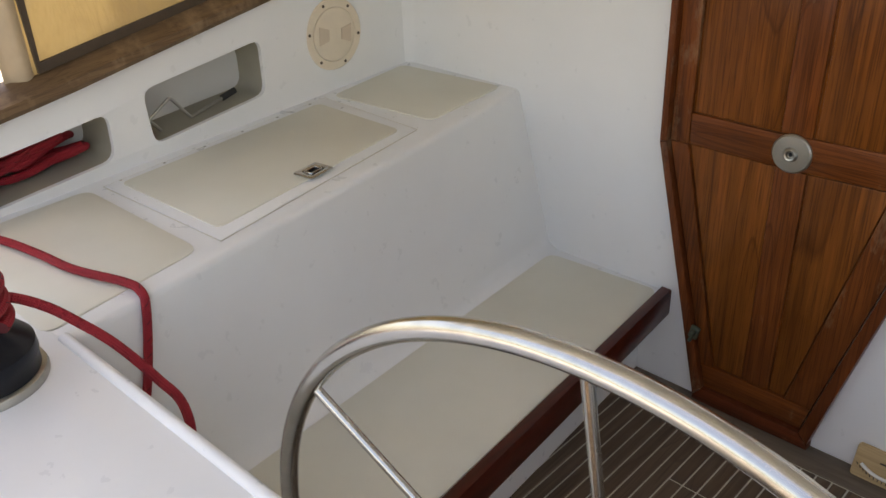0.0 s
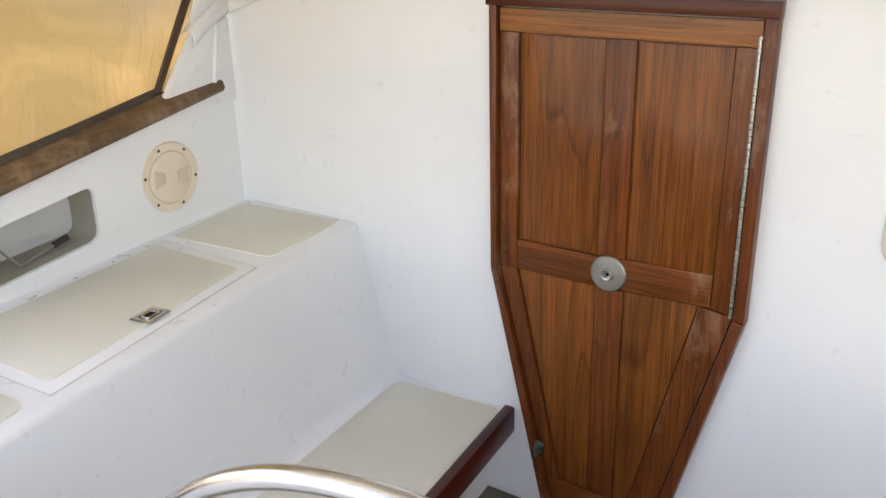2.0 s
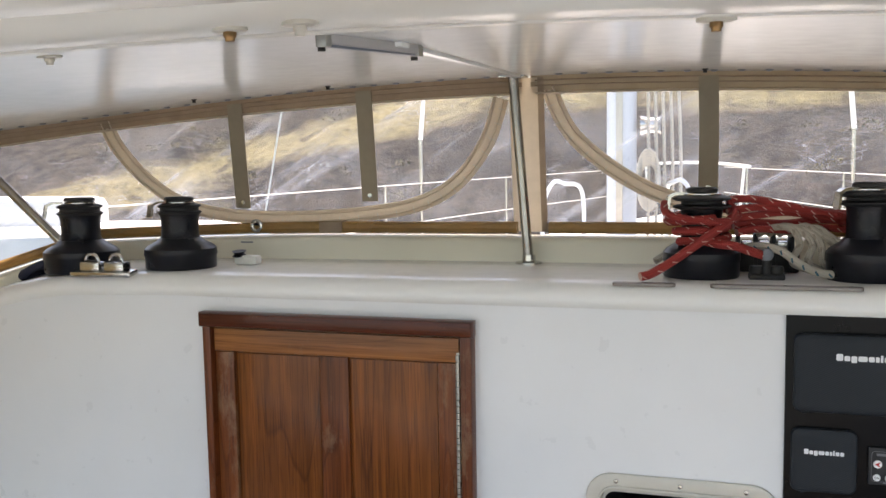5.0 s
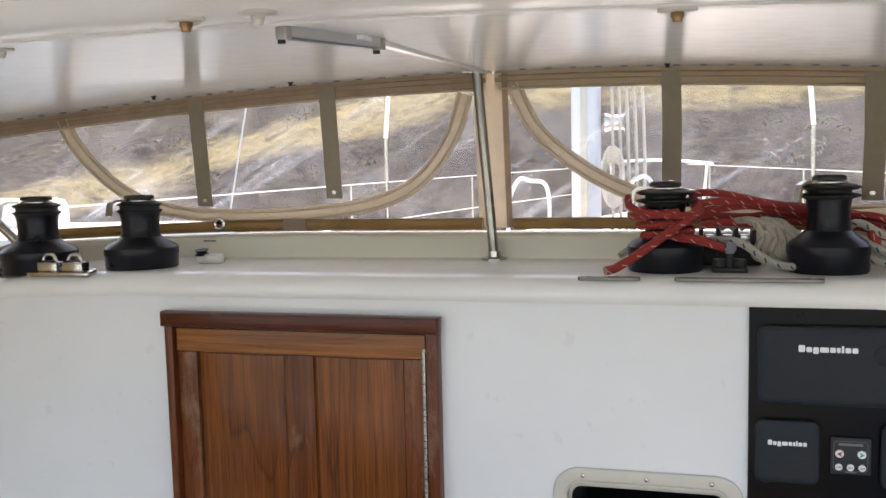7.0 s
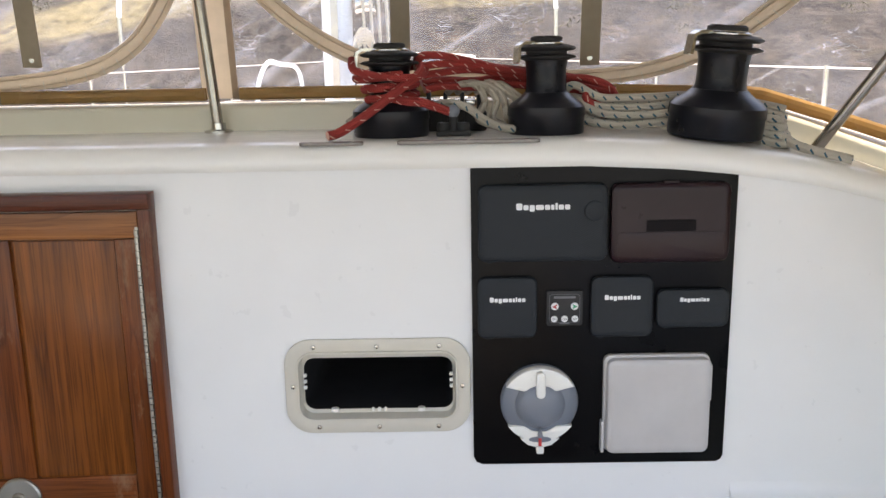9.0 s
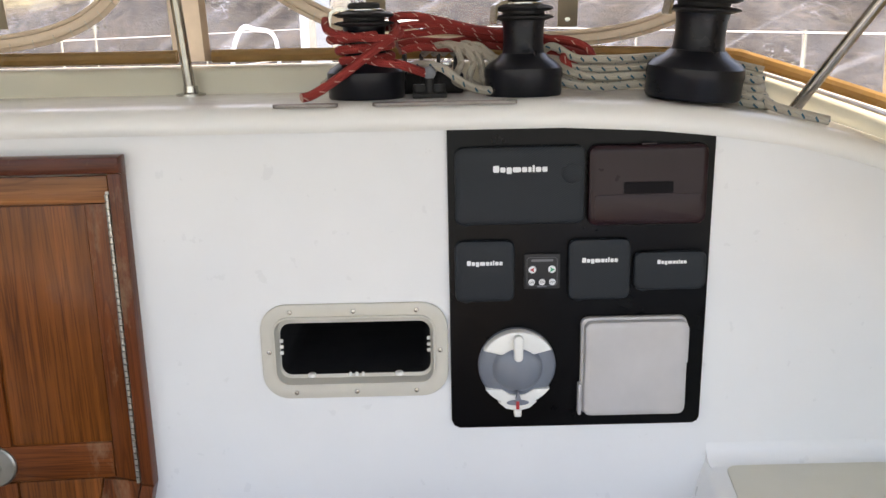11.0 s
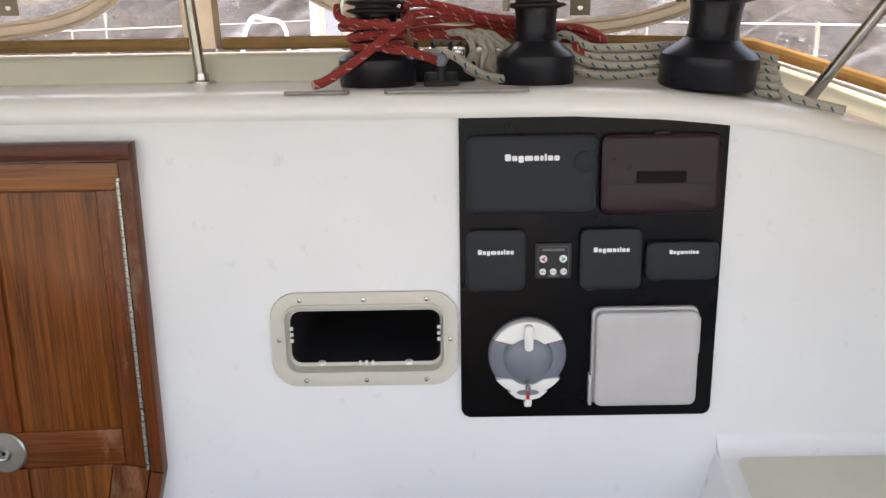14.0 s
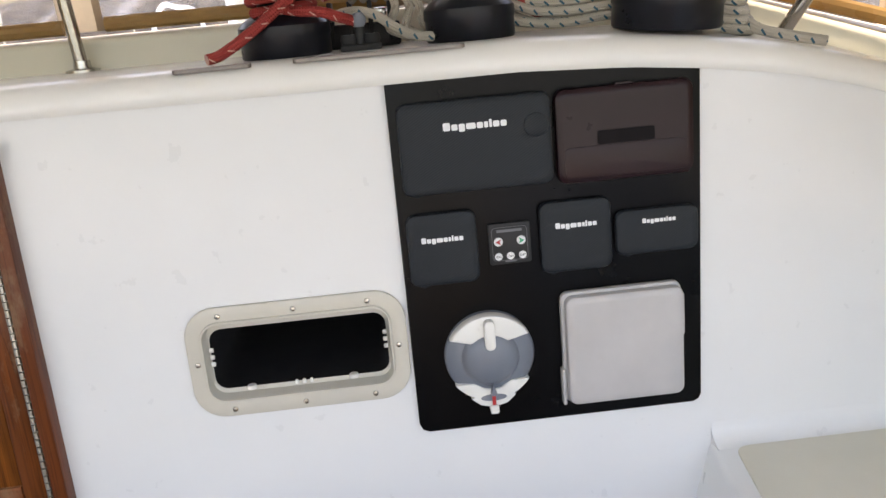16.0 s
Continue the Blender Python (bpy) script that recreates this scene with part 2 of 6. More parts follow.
M_SOLE = wood("worn_sole_wood", "y", (0.15, 0.105, 0.072), (0.07, 0.045, 0.030), gloss=0.55, coat=0.05)
M_SOLE_X = wood("worn_sole_margin_wood", "x", (0.19, 0.15, 0.115), (0.10, 0.075, 0.055), gloss=0.55, coat=0.05)
M_PALEWOOD = wood("pale_bare_wood", "x", (0.55, 0.40, 0.22), (0.36, 0.24, 0.12), gloss=0.5, coat=0.1)


def metal(name, color=(0.54, 0.53, 0.50), rough=0.22, blot=0.15):
    g = Mat(name, color, rough, 1.0)
    v = g.coords()
    g.to("Roughness", g.math("MULTIPLY_ADD", g.noise(v, 18, 5), blot, rough - blot * 0.4))
    g.to("Base Color", g.mix(g.ramp(g.noise(v, 30, 4), [(0.5, 0.0), (0.8, 0.5)]), color, tuple(c * 0.62 for c in color)))
    return g.m


M_STEEL = metal("stainless_steel")
M_CHROME = metal("polished_chrome", (0.55, 0.54, 0.51), 0.2, 0.14)
M_DULL = metal("brushed_steel", (0.45, 0.44, 0.40), 0.38, 0.2)
M_PLATE = metal("weathered_plate_steel", (0.26, 0.235, 0.215), 0.5, 0.2)
M_TUBE = metal("aged_tube_steel", (0.40, 0.375, 0.34), 0.2, 0.16)
M_BRONZE = metal("verdigris_bronze", (0.16, 0.20, 0.16), 0.55, 0.2)
M_BRASS = metal("aged_brass", (0.34, 0.20, 0.09), 0.35, 0.2)


def plain(name, color, rough, var=0.15, bump=0.0, size=30.0, **kw):
    g = Mat(name, color, rough, **kw)
    v = g.coords()
    g.to("Base Color", g.mix(g.noise(v, size, 5), tuple(c * (1 - var) for c in color), tuple(min(1, c * (1 + var)) for c in color)))
    g.to("Roughness", g.math("MULTIPLY_ADD", g.noise(v, size * 0.4, 4), 0.2, max(0.02, rough - 0.1)))
    if bump:
        g.bump(g.noise(v, size * 12, 2), bump, 0.001)
    return g.m


M_WINCH = plain("black_anodised_drum", (0.007, 0.008, 0.012), 0.30, 0.4, Specular_IOR_Level=0.25)
M_RUBBER = plain("black_rubber", (0.014, 0.014, 0.015), 0.6, 0.3)
M_BLACK = plain("gloss_black_acrylic", (0.003, 0.003, 0.0035), 0.30, 0.3, Specular_IOR_Level=0.14)
# near-black colour that paints in the shade inside holes and hollows
M_HOLLOW_SHADE = plain("painted_hollow_shade", (0.010, 0.010, 0.012), 0.7, 0.3)
M_PLUM = plain("smoked_plum_cover", (0.017, 0.006, 0.008), 0.3, 0.15, Specular_IOR_Level=0.25)
M_PLUM_SHEEN = plain("plum_painted_reflection", (0.024, 0.010, 0.011), 0.34, 0.12, Specular_IOR_Level=0.25)
M_PLUM_D = plain("dark_plum_slot", (0.006, 0.004, 0.005), 0.6, 0.1, Specular_IOR_Level=0.15)
M_CREAM = plain("aged_cream_plastic", (0.74, 0.64, 0.50), 0.4, 0.08, 0.1)
M_CREAM_D = plain("tan_plastic", (0.62, 0.50, 0.37), 0.45, 0.08)
M_OFFWHITE = plain("off_white_plastic", (0.60, 0.57, 0.49), 0.38, 0.06, 0.05)
# brownish lining, its colour also darkened for the shade inside the lockers
M_LOCKER = plain("shade_toned_locker_lining", (0.36, 0.335, 0.265), 0.6, 0.15, 0.1, 12.0)
M_WPLAST = plain("white_plastic", (0.80, 0.79, 0.74), 0.3, 0.04)
M_GREYP = plain("slate_grey_plastic", (0.17, 0.19, 0.225), 0.34, 0.06)
M_GREYBOX = plain("milky_grey_lid", (0.50, 0.485, 0.475), 0.33, 0.16, 0.05, 11.0)
M_RED = plain("red_plastic", (0.5, 0.03, 0.03), 0.35, 0.05)
M_GREEN = plain("green_plastic", (0.03, 0.35, 0.18), 0.35, 0.05)
M_PRINT = plain("white_print", (0.85, 0.85, 0.85), 0.5, 0.02)
M_GREYPRINT = plain("grey_print", (0.16, 0.16, 0.17), 0.5, 0.02)
M_CAULK = plain("pale_caulk", (0.56, 0.53, 0.45), 0.6, 0.1)
M_CANVAS = plain("tan_canvas", (0.40, 0.32, 0.22), 0.85, 0.12, 0.4, 40)
M_CANVAS_D = plain("stained_brown_canvas", (0.33, 0.25, 0.18), 0.85, 0.35, 0.4, 24)
M_ZIP = plain("cream_zip_tape", (0.66, 0.56, 0.43), 0.75, 0.18, 0.4, 40)


def letting_light(m, color, share):
    """Cloth or sheet that passes part of the light behind it."""
    n, l = m.node_tree.nodes, m.node_tree.links
    tr, ms = n.new("ShaderNodeBsdfTranslucent"), n.new("ShaderNodeMixShader")
    tr.inputs[0].default_value = (*color, 1)
    ms.inputs[0].default_value = share
    l.new(n["Principled BSDF"].outputs[0], ms.inputs[1])
    l.new(tr.outputs[0], ms.inputs[2])
    l.new(ms.outputs[0], n["Material Output"].inputs["Surface"])


letting_light(M_ZIP, (0.70, 0.58, 0.42), 0.26)
letting_light(M_CANVAS, (0.48, 0.36, 0.22), 0.14)
letting_light(M_CANVAS_D, (0.42, 0.29, 0.17), 0.14)
M_STRAP = plain("khaki_webbing", (0.31, 0.265, 0.19), 0.8, 0.1, 0.4, 60)
M_BINDING = plain("dark_brown_binding", (0.085, 0.058, 0.038), 0.75, 0.25, 0.3, 40)
M_PIPING = plain("amber_rolled_vinyl", (0.40, 0.25, 0.10), 0.25, 0.65, 0.1, 9)
letting_light(M_PIPING, (0.70, 0.47, 0.18), 0.28)
M_BLUE = plain("navy_braid", (0.012, 0.016, 0.04), 0.7, 0.3, 0.3, 60)


def cover():
    g = Mat("moulded_slate_cover", (0.024, 0.031, 0.038), 0.55, Specular_IOR_Level=0.25)
    v = g.coords((1, 1, 1), vary=4.0)
    lean = g.node("Mapping", Rotation=(0.0, 0.55, 0.0))
    g.l.new(v, lean.inputs[0])
    wave = g.node("TexWave", Scale=95.0, Distortion=7.0, Detail=0.0, Detail_Scale=0.12)
    wave.bands_direction = "Z"
    g.l.new(lean.outputs[0], wave.inputs["Vector"])
    g.to("Base Color", g.mix(wave.outputs["Fac"], (0.013, 0.016, 0.020), (0.024, 0.029, 0.034)))
    g.bump(wave.outputs["Fac"], 0.3, 0.0006)
    return g.m


M_COVER = cover()


def rope(name, base, fleck, share, along=34.0):
    g = Mat(name, base, 0.75)
    uv = g.coords((1, 1, 1), "UV")
    sep = g.n.new("ShaderNodeSeparateXYZ")
    g.l.new(uv, sep.inputs[0])
    tw = g.math("MULTIPLY_ADD", sep.outputs[0], along * 4, g.math("MULTIPLY", sep.outputs[1], 6.0))
    tw2 = g.math("MULTIPLY_ADD", sep.outputs[0], along * 4, g.math("MULTIPLY", sep.outputs[1], -6.0))
    weave = g.math("MULTIPLY", g.math("SINE", g.math("MULTIPLY", tw, 6.283)), g.math("SINE", g.math("MULTIPLY", tw2, 6.283)))
    mark = g.math("MULTIPLY", g.math("LESS_THAN", g.math("FRACT", g.math("MULTIPLY_ADD", sep.outputs[0], along, g.math("MULTIPLY", sep.outputs[1], 2.0))), share),
                  g.math("LESS_THAN", g.math("FRACT", g.math("MULTIPLY_ADD", sep.outputs[0], along, g.math("MULTIPLY", sep.outputs[1], -1.0))), 0.45))
    dirt = g.mix(g.noise(g.coords(), 25, 4), tuple(c * 0.7 for c in base), tuple(min(1, c * 1.15) for c in base))
    g.to("Base Color", g.mix(mark, dirt, fleck))
    g.bump(weave, 0.5, 0.0015)
    return g.m


M_ROPE_RED = rope("red_braid_pale_fleck", (0.33, 0.030, 0.024), (0.60, 0.36, 0.30), 0.11, 30.0)
M_ROPE_CRIMSON = rope("crimson_braid", (0.36, 0.012, 0.022), (0.08, 0.006, 0.01), 0.07)
M_ROPE_WHITE = rope("white_braid_blue_fleck", (0.50, 0.465, 0.39), (0.02, 0.10, 0.15), 0.2, 42.0)
M_ROPE_GREY = rope("pale_grey_braid", (0.44, 0.40, 0.33), (0.30, 0.26, 0.21), 0.3)


def vinyl():
    """Clear, aged, scratched sheet: mostly see-through, with a milky share and a gloss."""
    m = bpy.data.materials.new("aged_clear_vinyl")
    m.use_nodes = True
    n, l = m.node_tree.nodes, m.node_tree.links
    n.remove(n["Principled BSDF"])
    tc, mp = n.new("ShaderNodeTexCoord"), n.new("ShaderNodeMapping")
    l.new(tc.outputs["Object"], mp.inputs[0])
    clear, milk, gloss = n.new("ShaderNodeBsdfTransparent"), n.new("ShaderNodeBsdfTranslucent"), n.new("ShaderNodeBsdfGlossy")
    clear.inputs[0].default_value = (0.93, 0.92, 0.89, 1)
    milk.inputs[0].default_value = (0.80, 0.86, 0.96, 1)
    gloss.inputs["Roughness"].default_value = 0.06
    haze = n.new("ShaderNodeTexNoise")
    haze.inputs["Scale"].default_value, haze.inputs["Detail"].default_value, haze.inputs["Distortion"].default_value = 5.0, 6.0, 1.0
    l.new(mp.outputs[0], haze.inputs["Vector"])
    hr = n.new("ShaderNodeMapRange")
    for k, v in zip((1, 2, 3, 4), (0.40, 0.76, 0.022, 0.16)):
        hr.inputs[k].default_value = v
    l.new(haze.outputs[0], hr.inputs[0])
    scr = n.new("ShaderNodeTexVoronoi")
    scr.feature = "DISTANCE_TO_EDGE"
    mp2 = n.new("ShaderNodeMapping")
    mp2.inputs["Scale"].default_value, mp2.inputs["Rotation"].default_value = (6, 6, 24), (0.0, 0.7, 0.2)
    l.new(tc.outputs["Object"], mp2.inputs[0])
    l.new(mp2.outputs[0], scr.inputs["Vector"])
    sr = n.new("ShaderNodeMapRange")
    for k, v in zip((1, 2, 3, 4), (0.0, 0.018, 0.42, 0.0)):
        sr.inputs[k].default_value = v
    l.new(scr.outputs["Distance"], sr.inputs[0])
    patch = n.new("ShaderNodeTexNoise")
    patch.inputs["Scale"].default_value = 9.0
    l.new(mp.outputs[0], patch.inputs["Vector"])
    gate = n.new("ShaderNodeMath")
    gate.operation = "GREATER_THAN"
    gate.inputs[1].default_value = 0.56
    l.new(patch.outputs[0], gate.inputs[0])
    sg = n.new("ShaderNodeMath")
    sg.operation = "MULTIPLY_ADD"
    l.new(sr.outputs[0], sg.inputs[0])
    l.new(gate.outputs[0], sg.inputs[1])
    l.new(hr.outputs[0], sg.inputs[2])
    # long slanting scuffs
    mp3, scuff, cr, tot = n.new("ShaderNodeMapping"), n.new("ShaderNodeTexNoise"), n.new("ShaderNodeMapRange"), n.new("ShaderNodeMath")
    mp3.vector_type = "TEXTURE"
    mp3.inputs["Rotation"].default_value, mp3.inputs["Scale"].default_value = (0.0, -0.55, 0.0), (0.55, 0.5, 0.035)
    l.new(tc.outputs["Object"], mp3.inputs[0])
    l.new(mp3.outputs[0], scuff.inputs["Vector"])
    scuff.inputs["Scale"].default_value, scuff.inputs["Detail"].default_value, scuff.inputs["Distortion"].default_value = 1.0, 3.0, 0.4
    for k, v in zip((1, 2, 3, 4), (0.585, 0.78, 0.0, 0.34)):
        cr.inputs[k].default_value = v
    l.new(scuff.outputs[0], cr.inputs[0])
    tot.operation = "ADD"
    l.new(sg.outputs[0], tot.inputs[0])
    l.new(cr.outputs[0], tot.inputs[1])
    sg = tot
    m1, m2, fr = n.new("ShaderNodeMixShader"), n.new("ShaderNodeMixShader"), n.new("ShaderNodeFresnel")
    fr.inputs[0].default_value = 1.35
    l.new(sg.outputs[0], m1.inputs[0])
    l.new(clear.outputs[0], m1.inputs[1])
    l.new(milk.outputs[0], m1.inputs[2])
    l.new(fr.outputs[0], m2.inputs[0])
    l.new(m1.outputs[0], m2.inputs[1])
    l.new(gloss.outputs[0], m2.inputs[2])
    l.new(m2.outputs[0], n["Material Output"].inputs["Surface"])
    return m


M_VINYL = vinyl()


def amber():
    """Sun-yellowed sheet backed by cloth: light shines through it."""
    g = Mat("amber_translucent_sheet", (0.60, 0.42, 0.16), 0.16)
    v = g.coords()
    big = g.noise(v, 2.6, 5, 0.6, 0.8)
    col = g.mix(g.ramp(big, [(0.38, 0.0), (0.62, 1.0)]), (0.57, 0.40, 0.17), (0.42, 0.29, 0.125))
    # browner upper part paints in the shade cast by the hardtop's overhang
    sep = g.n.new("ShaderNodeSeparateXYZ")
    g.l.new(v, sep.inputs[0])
    roof_shade = g.math("ADD", g.math("MULTIPLY_ADD", sep.outputs[1], 0.35, sep.outputs[2]), g.math("MULTIPLY", g.noise(v, 1.6, 3), 0.25))
    col = g.mix(g.ramp(g.math("MULTIPLY_ADD", roof_shade, 2.0, -2.15), [(0.2, 0.0), (0.5, 1.0)]), col, (0.43, 0.325, 0.185))
    drips = g.ramp(g.noise(g.coords((1, 9, 0.8)), 1.4, 3), [(0.60, 0.0), (0.70, 0.5)])
    col = g.mix(drips, col, (0.36, 0.25, 0.12))
    g.to("Base Color", col)
    g.bump(g.noise(g.coords((1.5, 2.5, 1.2)), 3.2, 4, 0.55, 0.8), 0.9, 0.03)
    tr, ms = g.n.new("ShaderNodeBsdfTranslucent"), g.n.new("ShaderNodeMixShader")
    g.l.new(col, tr.inputs[0])
    ms.inputs[0].default_value = 0.36
    g.l.new(g.b.outputs[0], ms.inputs[1])
    g.l.new(tr.outputs[0], ms.inputs[2])
    g.l.new(ms.outputs[0], g.n["Material Output"].inputs["Surface"])
    return g.m


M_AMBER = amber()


def hill():
    g = Mat("dry_grass_and_rock", (0.2, 0.16, 0.08), 0.9)
    v = g.coords()
    tilt = g.node("Mapping", Scale=(0.16, 0.16, 0.75), Rotation=(0.0, 0.16, 0.0))
    g.l.new(g.tc.outputs["Object"], tilt.inputs[0])
    big, mid, fine = g.noise(tilt.outputs[0], 1.3, 5, 0.6, 0.4), g.noise(v, 0.8, 6, 0.65), g.noise(v, 2.4, 8, 0.78)
    grass = g.mix(g.ramp(fine, [(0.32, 0.0), (0.62, 1.0)]), (0.085, 0.075, 0.042), (0.27, 0.235, 0.125))
    scrub = g.mix(g.ramp(fine, [(0.42, 0.0), (0.68, 1.0)]), (0.008, 0.0075, 0.008), (0.090, 0.074, 0.060))
    sep = g.n.new("ShaderNodeSeparateXYZ")
    g.l.new(v, sep.inputs[0])
    centre = g.math("MINIMUM", g.math("MULTIPLY_ADD", sep.outputs[0], 0.26, 5.9), 4.2)
    off = g.math("ADD", g.math("SUBTRACT", sep.outputs[2], centre), g.math("MULTIPLY_ADD", big, 2.4, -1.2))
    band = g.ramp(g.math("ABSOLUTE", off), [(0.45, 1.0), (1.15, 0.0)])
    band = g.math("MAXIMUM", band, g.math("MULTIPLY", g.ramp(big, [(0.58, 0.0), (0.70, 1.0)]), 0.3))
    col = g.mix(band, scrub, grass)
    col = g.mix(g.ramp(mid, [(0.54, 0.0), (0.64, 0.8)]), col, (0.030, 0.027, 0.024))
    g.to("Base Color", col)
    g.bump(fine, 0.8, 0.3)
    return g.m


M_HILL = hill()
M_BUSH = plain("dusty_green_leaf", (0.15, 0.14, 0.075), 0.8, 0.4, 0, 3.0)
M_DECK = plain("white_painted_deck", (0.66, 0.66, 0.64), 0.5, 0.06, 0.1, 8)
M_MAST = plain("white_painted_spar", (0.50, 0.55, 0.61), 0.3, 0.05, 0, 6)


def water():
    g = Mat("harbour_water", (0.02, 0.05, 0.055), 0.08)
    g.bump(g.noise(g.coords((1, 1, 1)), 0.8, 5), 0.5, 0.15)
    return g.m


M_WATER = water()


# ---- the large structure ----
CREASE = [(-1.95, 1.12), (-1.69, 1.208), (-1.55, 1.253), (-1.44, 1.284), (-1.34, 1.306), (-1.24, 1.318), (-1.0, 1.325), (0.5, 1.325), (0.66, 1.317), (0.776, 1.305), (0.913, 1.284), (1.02, 1.257), (1.09, 1.234), (1.25, 1.18), (1.5, 1.08)]


def crease(x):
    """Height of the moulded line at the bulkhead's top."""
    return lerp(CREASE, x)


def shelf_z(x):
    return crease(x) + 0.047


def sill_y(dx):
    """The inner face of the window sill, in plan, dx from the centre line."""
    return -0.35 + 0.685 * max(0.0, 1 - (abs(dx) / 1.50) ** 3.2) ** (1 / 3.2)


def roof_z(x, y):
    return 1.795 - 0.04 * (0.28 - y) - 0.05 * min(abs(x - XC), 1.6) ** 2


# sill line in plan, walked from the centre both ways by its length
SILL = {}
for side in (-1, 1):
    run, pts, last = 0.0, [], None
    for i in range(161):
        a = math.pi / 2 * i / 160
        dx = 1.50 * math.sin(a) ** (2 / 3.2) if i < 160 else 1.50
        p = Vector((XC + side * dx, sill_y(dx) if i < 160 else -0.35))
        if last is not None:
            run += (p - last).length
        pts.append((run, p.x, p.y))
        last = p
    SILL[side] = pts


def sill(s):
    """Plan point of the sill at s metres from the centre line, to port where s is negative, and its outward direction."""
    tab = SILL[1 if s >= 0 else -1]
    f = lambda q: Vector((lerp([(a, b) for a, b, _ in tab], q), lerp([(a, c) for a, _, c in tab], q)))
    q = abs(s)
    p, t = f(q), (f(q + 0.02) - f(max(0, q - 0.02))).normalized()
    out = Vector((-t.y, t.x)) * (1 if s >= 0 else -1)
    return p, (out if out.y > -0.2 else -out)




def run_to(dx):
    """Length along the sill from the centre line to dx."""
    return lerp([(b - XC, a) for a, b, _ in SILL[1]], dx)


S_END = run_to(1.425)
S_PANE = run_to(1.352)
S_BAND = S_PANE
S_DROP = run_to(1.18) - 0.06


def sill_top(s):
    return 1.428 - 0.028 * max(0, abs(s) - 0.5) ** 1.5 - 0.30 * max(0.0, abs(s) - S_DROP)


def pane_point(s, f, off=0.0):
    """On the window sheet: s along it, f from 0 at the sill to 1 at the roof."""
    p, out = sill(s)
    lo, hi = p + out * 0.045, p + out * 0.0
    q = lo.lerp(hi, f) - out * off
    z0 = sill_top(s) + 0.012
    return Vector((q.x, q.y, z0 + (roof_z(q.x, q.y) - 0.004 - z0) * f))


# bulkhead
DOOR_IN = [(-0.857, 1.250), (-0.304, 1.250), (-0.304, 0.658), (-0.456, 0.048), (-0.702, 0.048), (-0.857, 0.658)]
VENT = (0.1165, 0.9135)
outer = [(1.46, -0.05), (-1.74, -0.05)] + [(x, crease(x)) for x in (-1.74, -1.69, -1.62, -1.55, -1.44, -1.34, -1.24, -1.0, -0.5, 0.2, 0.5, 0.66, 0.776, 0.84, 0.913, 1.0, 1.09, 1.25, 1.46)]
door_hole = [(x * 0.99 - 0.0059, z * 0.985 + 0.010) for x, z in DOOR_IN]
vent_hole = rrect(0.306, 0.140, 0.03, 5, *VENT)
bulkhead = part("wall_bulkhead", prism(outer, "y", 0.0, 0.03, holes=[door_hole, vent_hole]), M_WHITE)
tagged(bulkhead, "white gelcoat bulkhead across the front of the cockpit", "wall", kind="structure")

# moulded lip and shelf on top of the bulkhead
rows = []
xs = [-1.74 + i * 3.2 / 90 for i in range(91)]
for x in xs:
    h = crease(x)
    back = sill_y(min(abs(x - XC), 1.479)) + 0.03
    back = max(back, 0.09)
    crown = h + 0.047 + min(0.014, 0.7 * max(0.0, 1.325 - h))
    prof = [(0.001, h - 0.001), (-0.009, h - 0.002), (-0.0135, h + 0.005), (-0.015, h + 0.018), (-0.008, h + 0.031), (0.004, h + 0.041), (0.022, h + 0.046), (0.05, h + 0.047),
            (0.09, 0.5 * (h + 0.047 + crown)), (0.5 * back + 0.07, crown), (back + 0.01, crown)]
    rows.append([(x, y, z) for y, z in prof])
shelf = part("coaming_shelf", grid(rows, thick=(0, 0.016, -0.012)), M_SHELF, angle=60)
tagged(shelf, "glossy white moulded shelf with a rounded front lip", "shelf", kind="structure")

# port and starboard wings where the lip turns aft
for name, sx, x0 in (("wing_port", -1, -1.70), ("wing_starboard", 1, 1.22)):
    poly = [(0.02, 0.97), (0.02, crease(x0) + 0.01), (-0.03, crease(x0) - 0.012), (-0.140, 1.165), (-0.290, 0.965)]
    lo, hi = sorted((x0, x0 + sx * 0.024))
    w = part(name, prism(poly, "x", lo, hi, r=0.010), M_WHITE)
    tagged(w, "white moulded corner where the coaming turns aft", "coaming", kind="structure")
    # lip running down the wing, a soft rib at the corner and an upstand behind
    cz = crease(x0)
    rows = []
    for y, z in ((0.03, cz + 0.012), (-0.01, cz + 0.0), (-0.05, cz - 0.018), (-0.085, cz - 0.036), (-0.115, cz - 0.055), (-0.138, cz - 0.074)):
        rows.append([(x0 - sx * dx, y, z + dz) for dx, dz in ((-0.045, 0.03), (-0.012, 0.044), (0.002, 0.040), (0.010, 0.030), (0.012, 0.016), (0.009, 0.004), (0.0, -0.002))])
    part("lip", grid(rows, thick=(sx * 0.008, 0, -0.004)), M_WHITE, w, angle=70)
    part("rib", sweep([(x0 + sx * 0.001, -0.052, cz - 0.02), (x0 + sx * 0.001, -0.085, 1.01)], 0.007, 14), M_WHITE, w)
    lo, hi = sorted((x0 + sx * 0.012, x0 + sx * 0.020))
    part("upstand", prism([(0.05, 1.15), (0.05, 1.30), (-0.05, 1.292), (-0.085, 1.282), (-0.125, 1.20), (-0.15, 1.10)], "x", lo, hi, r=0.002), M_WHITE, w)

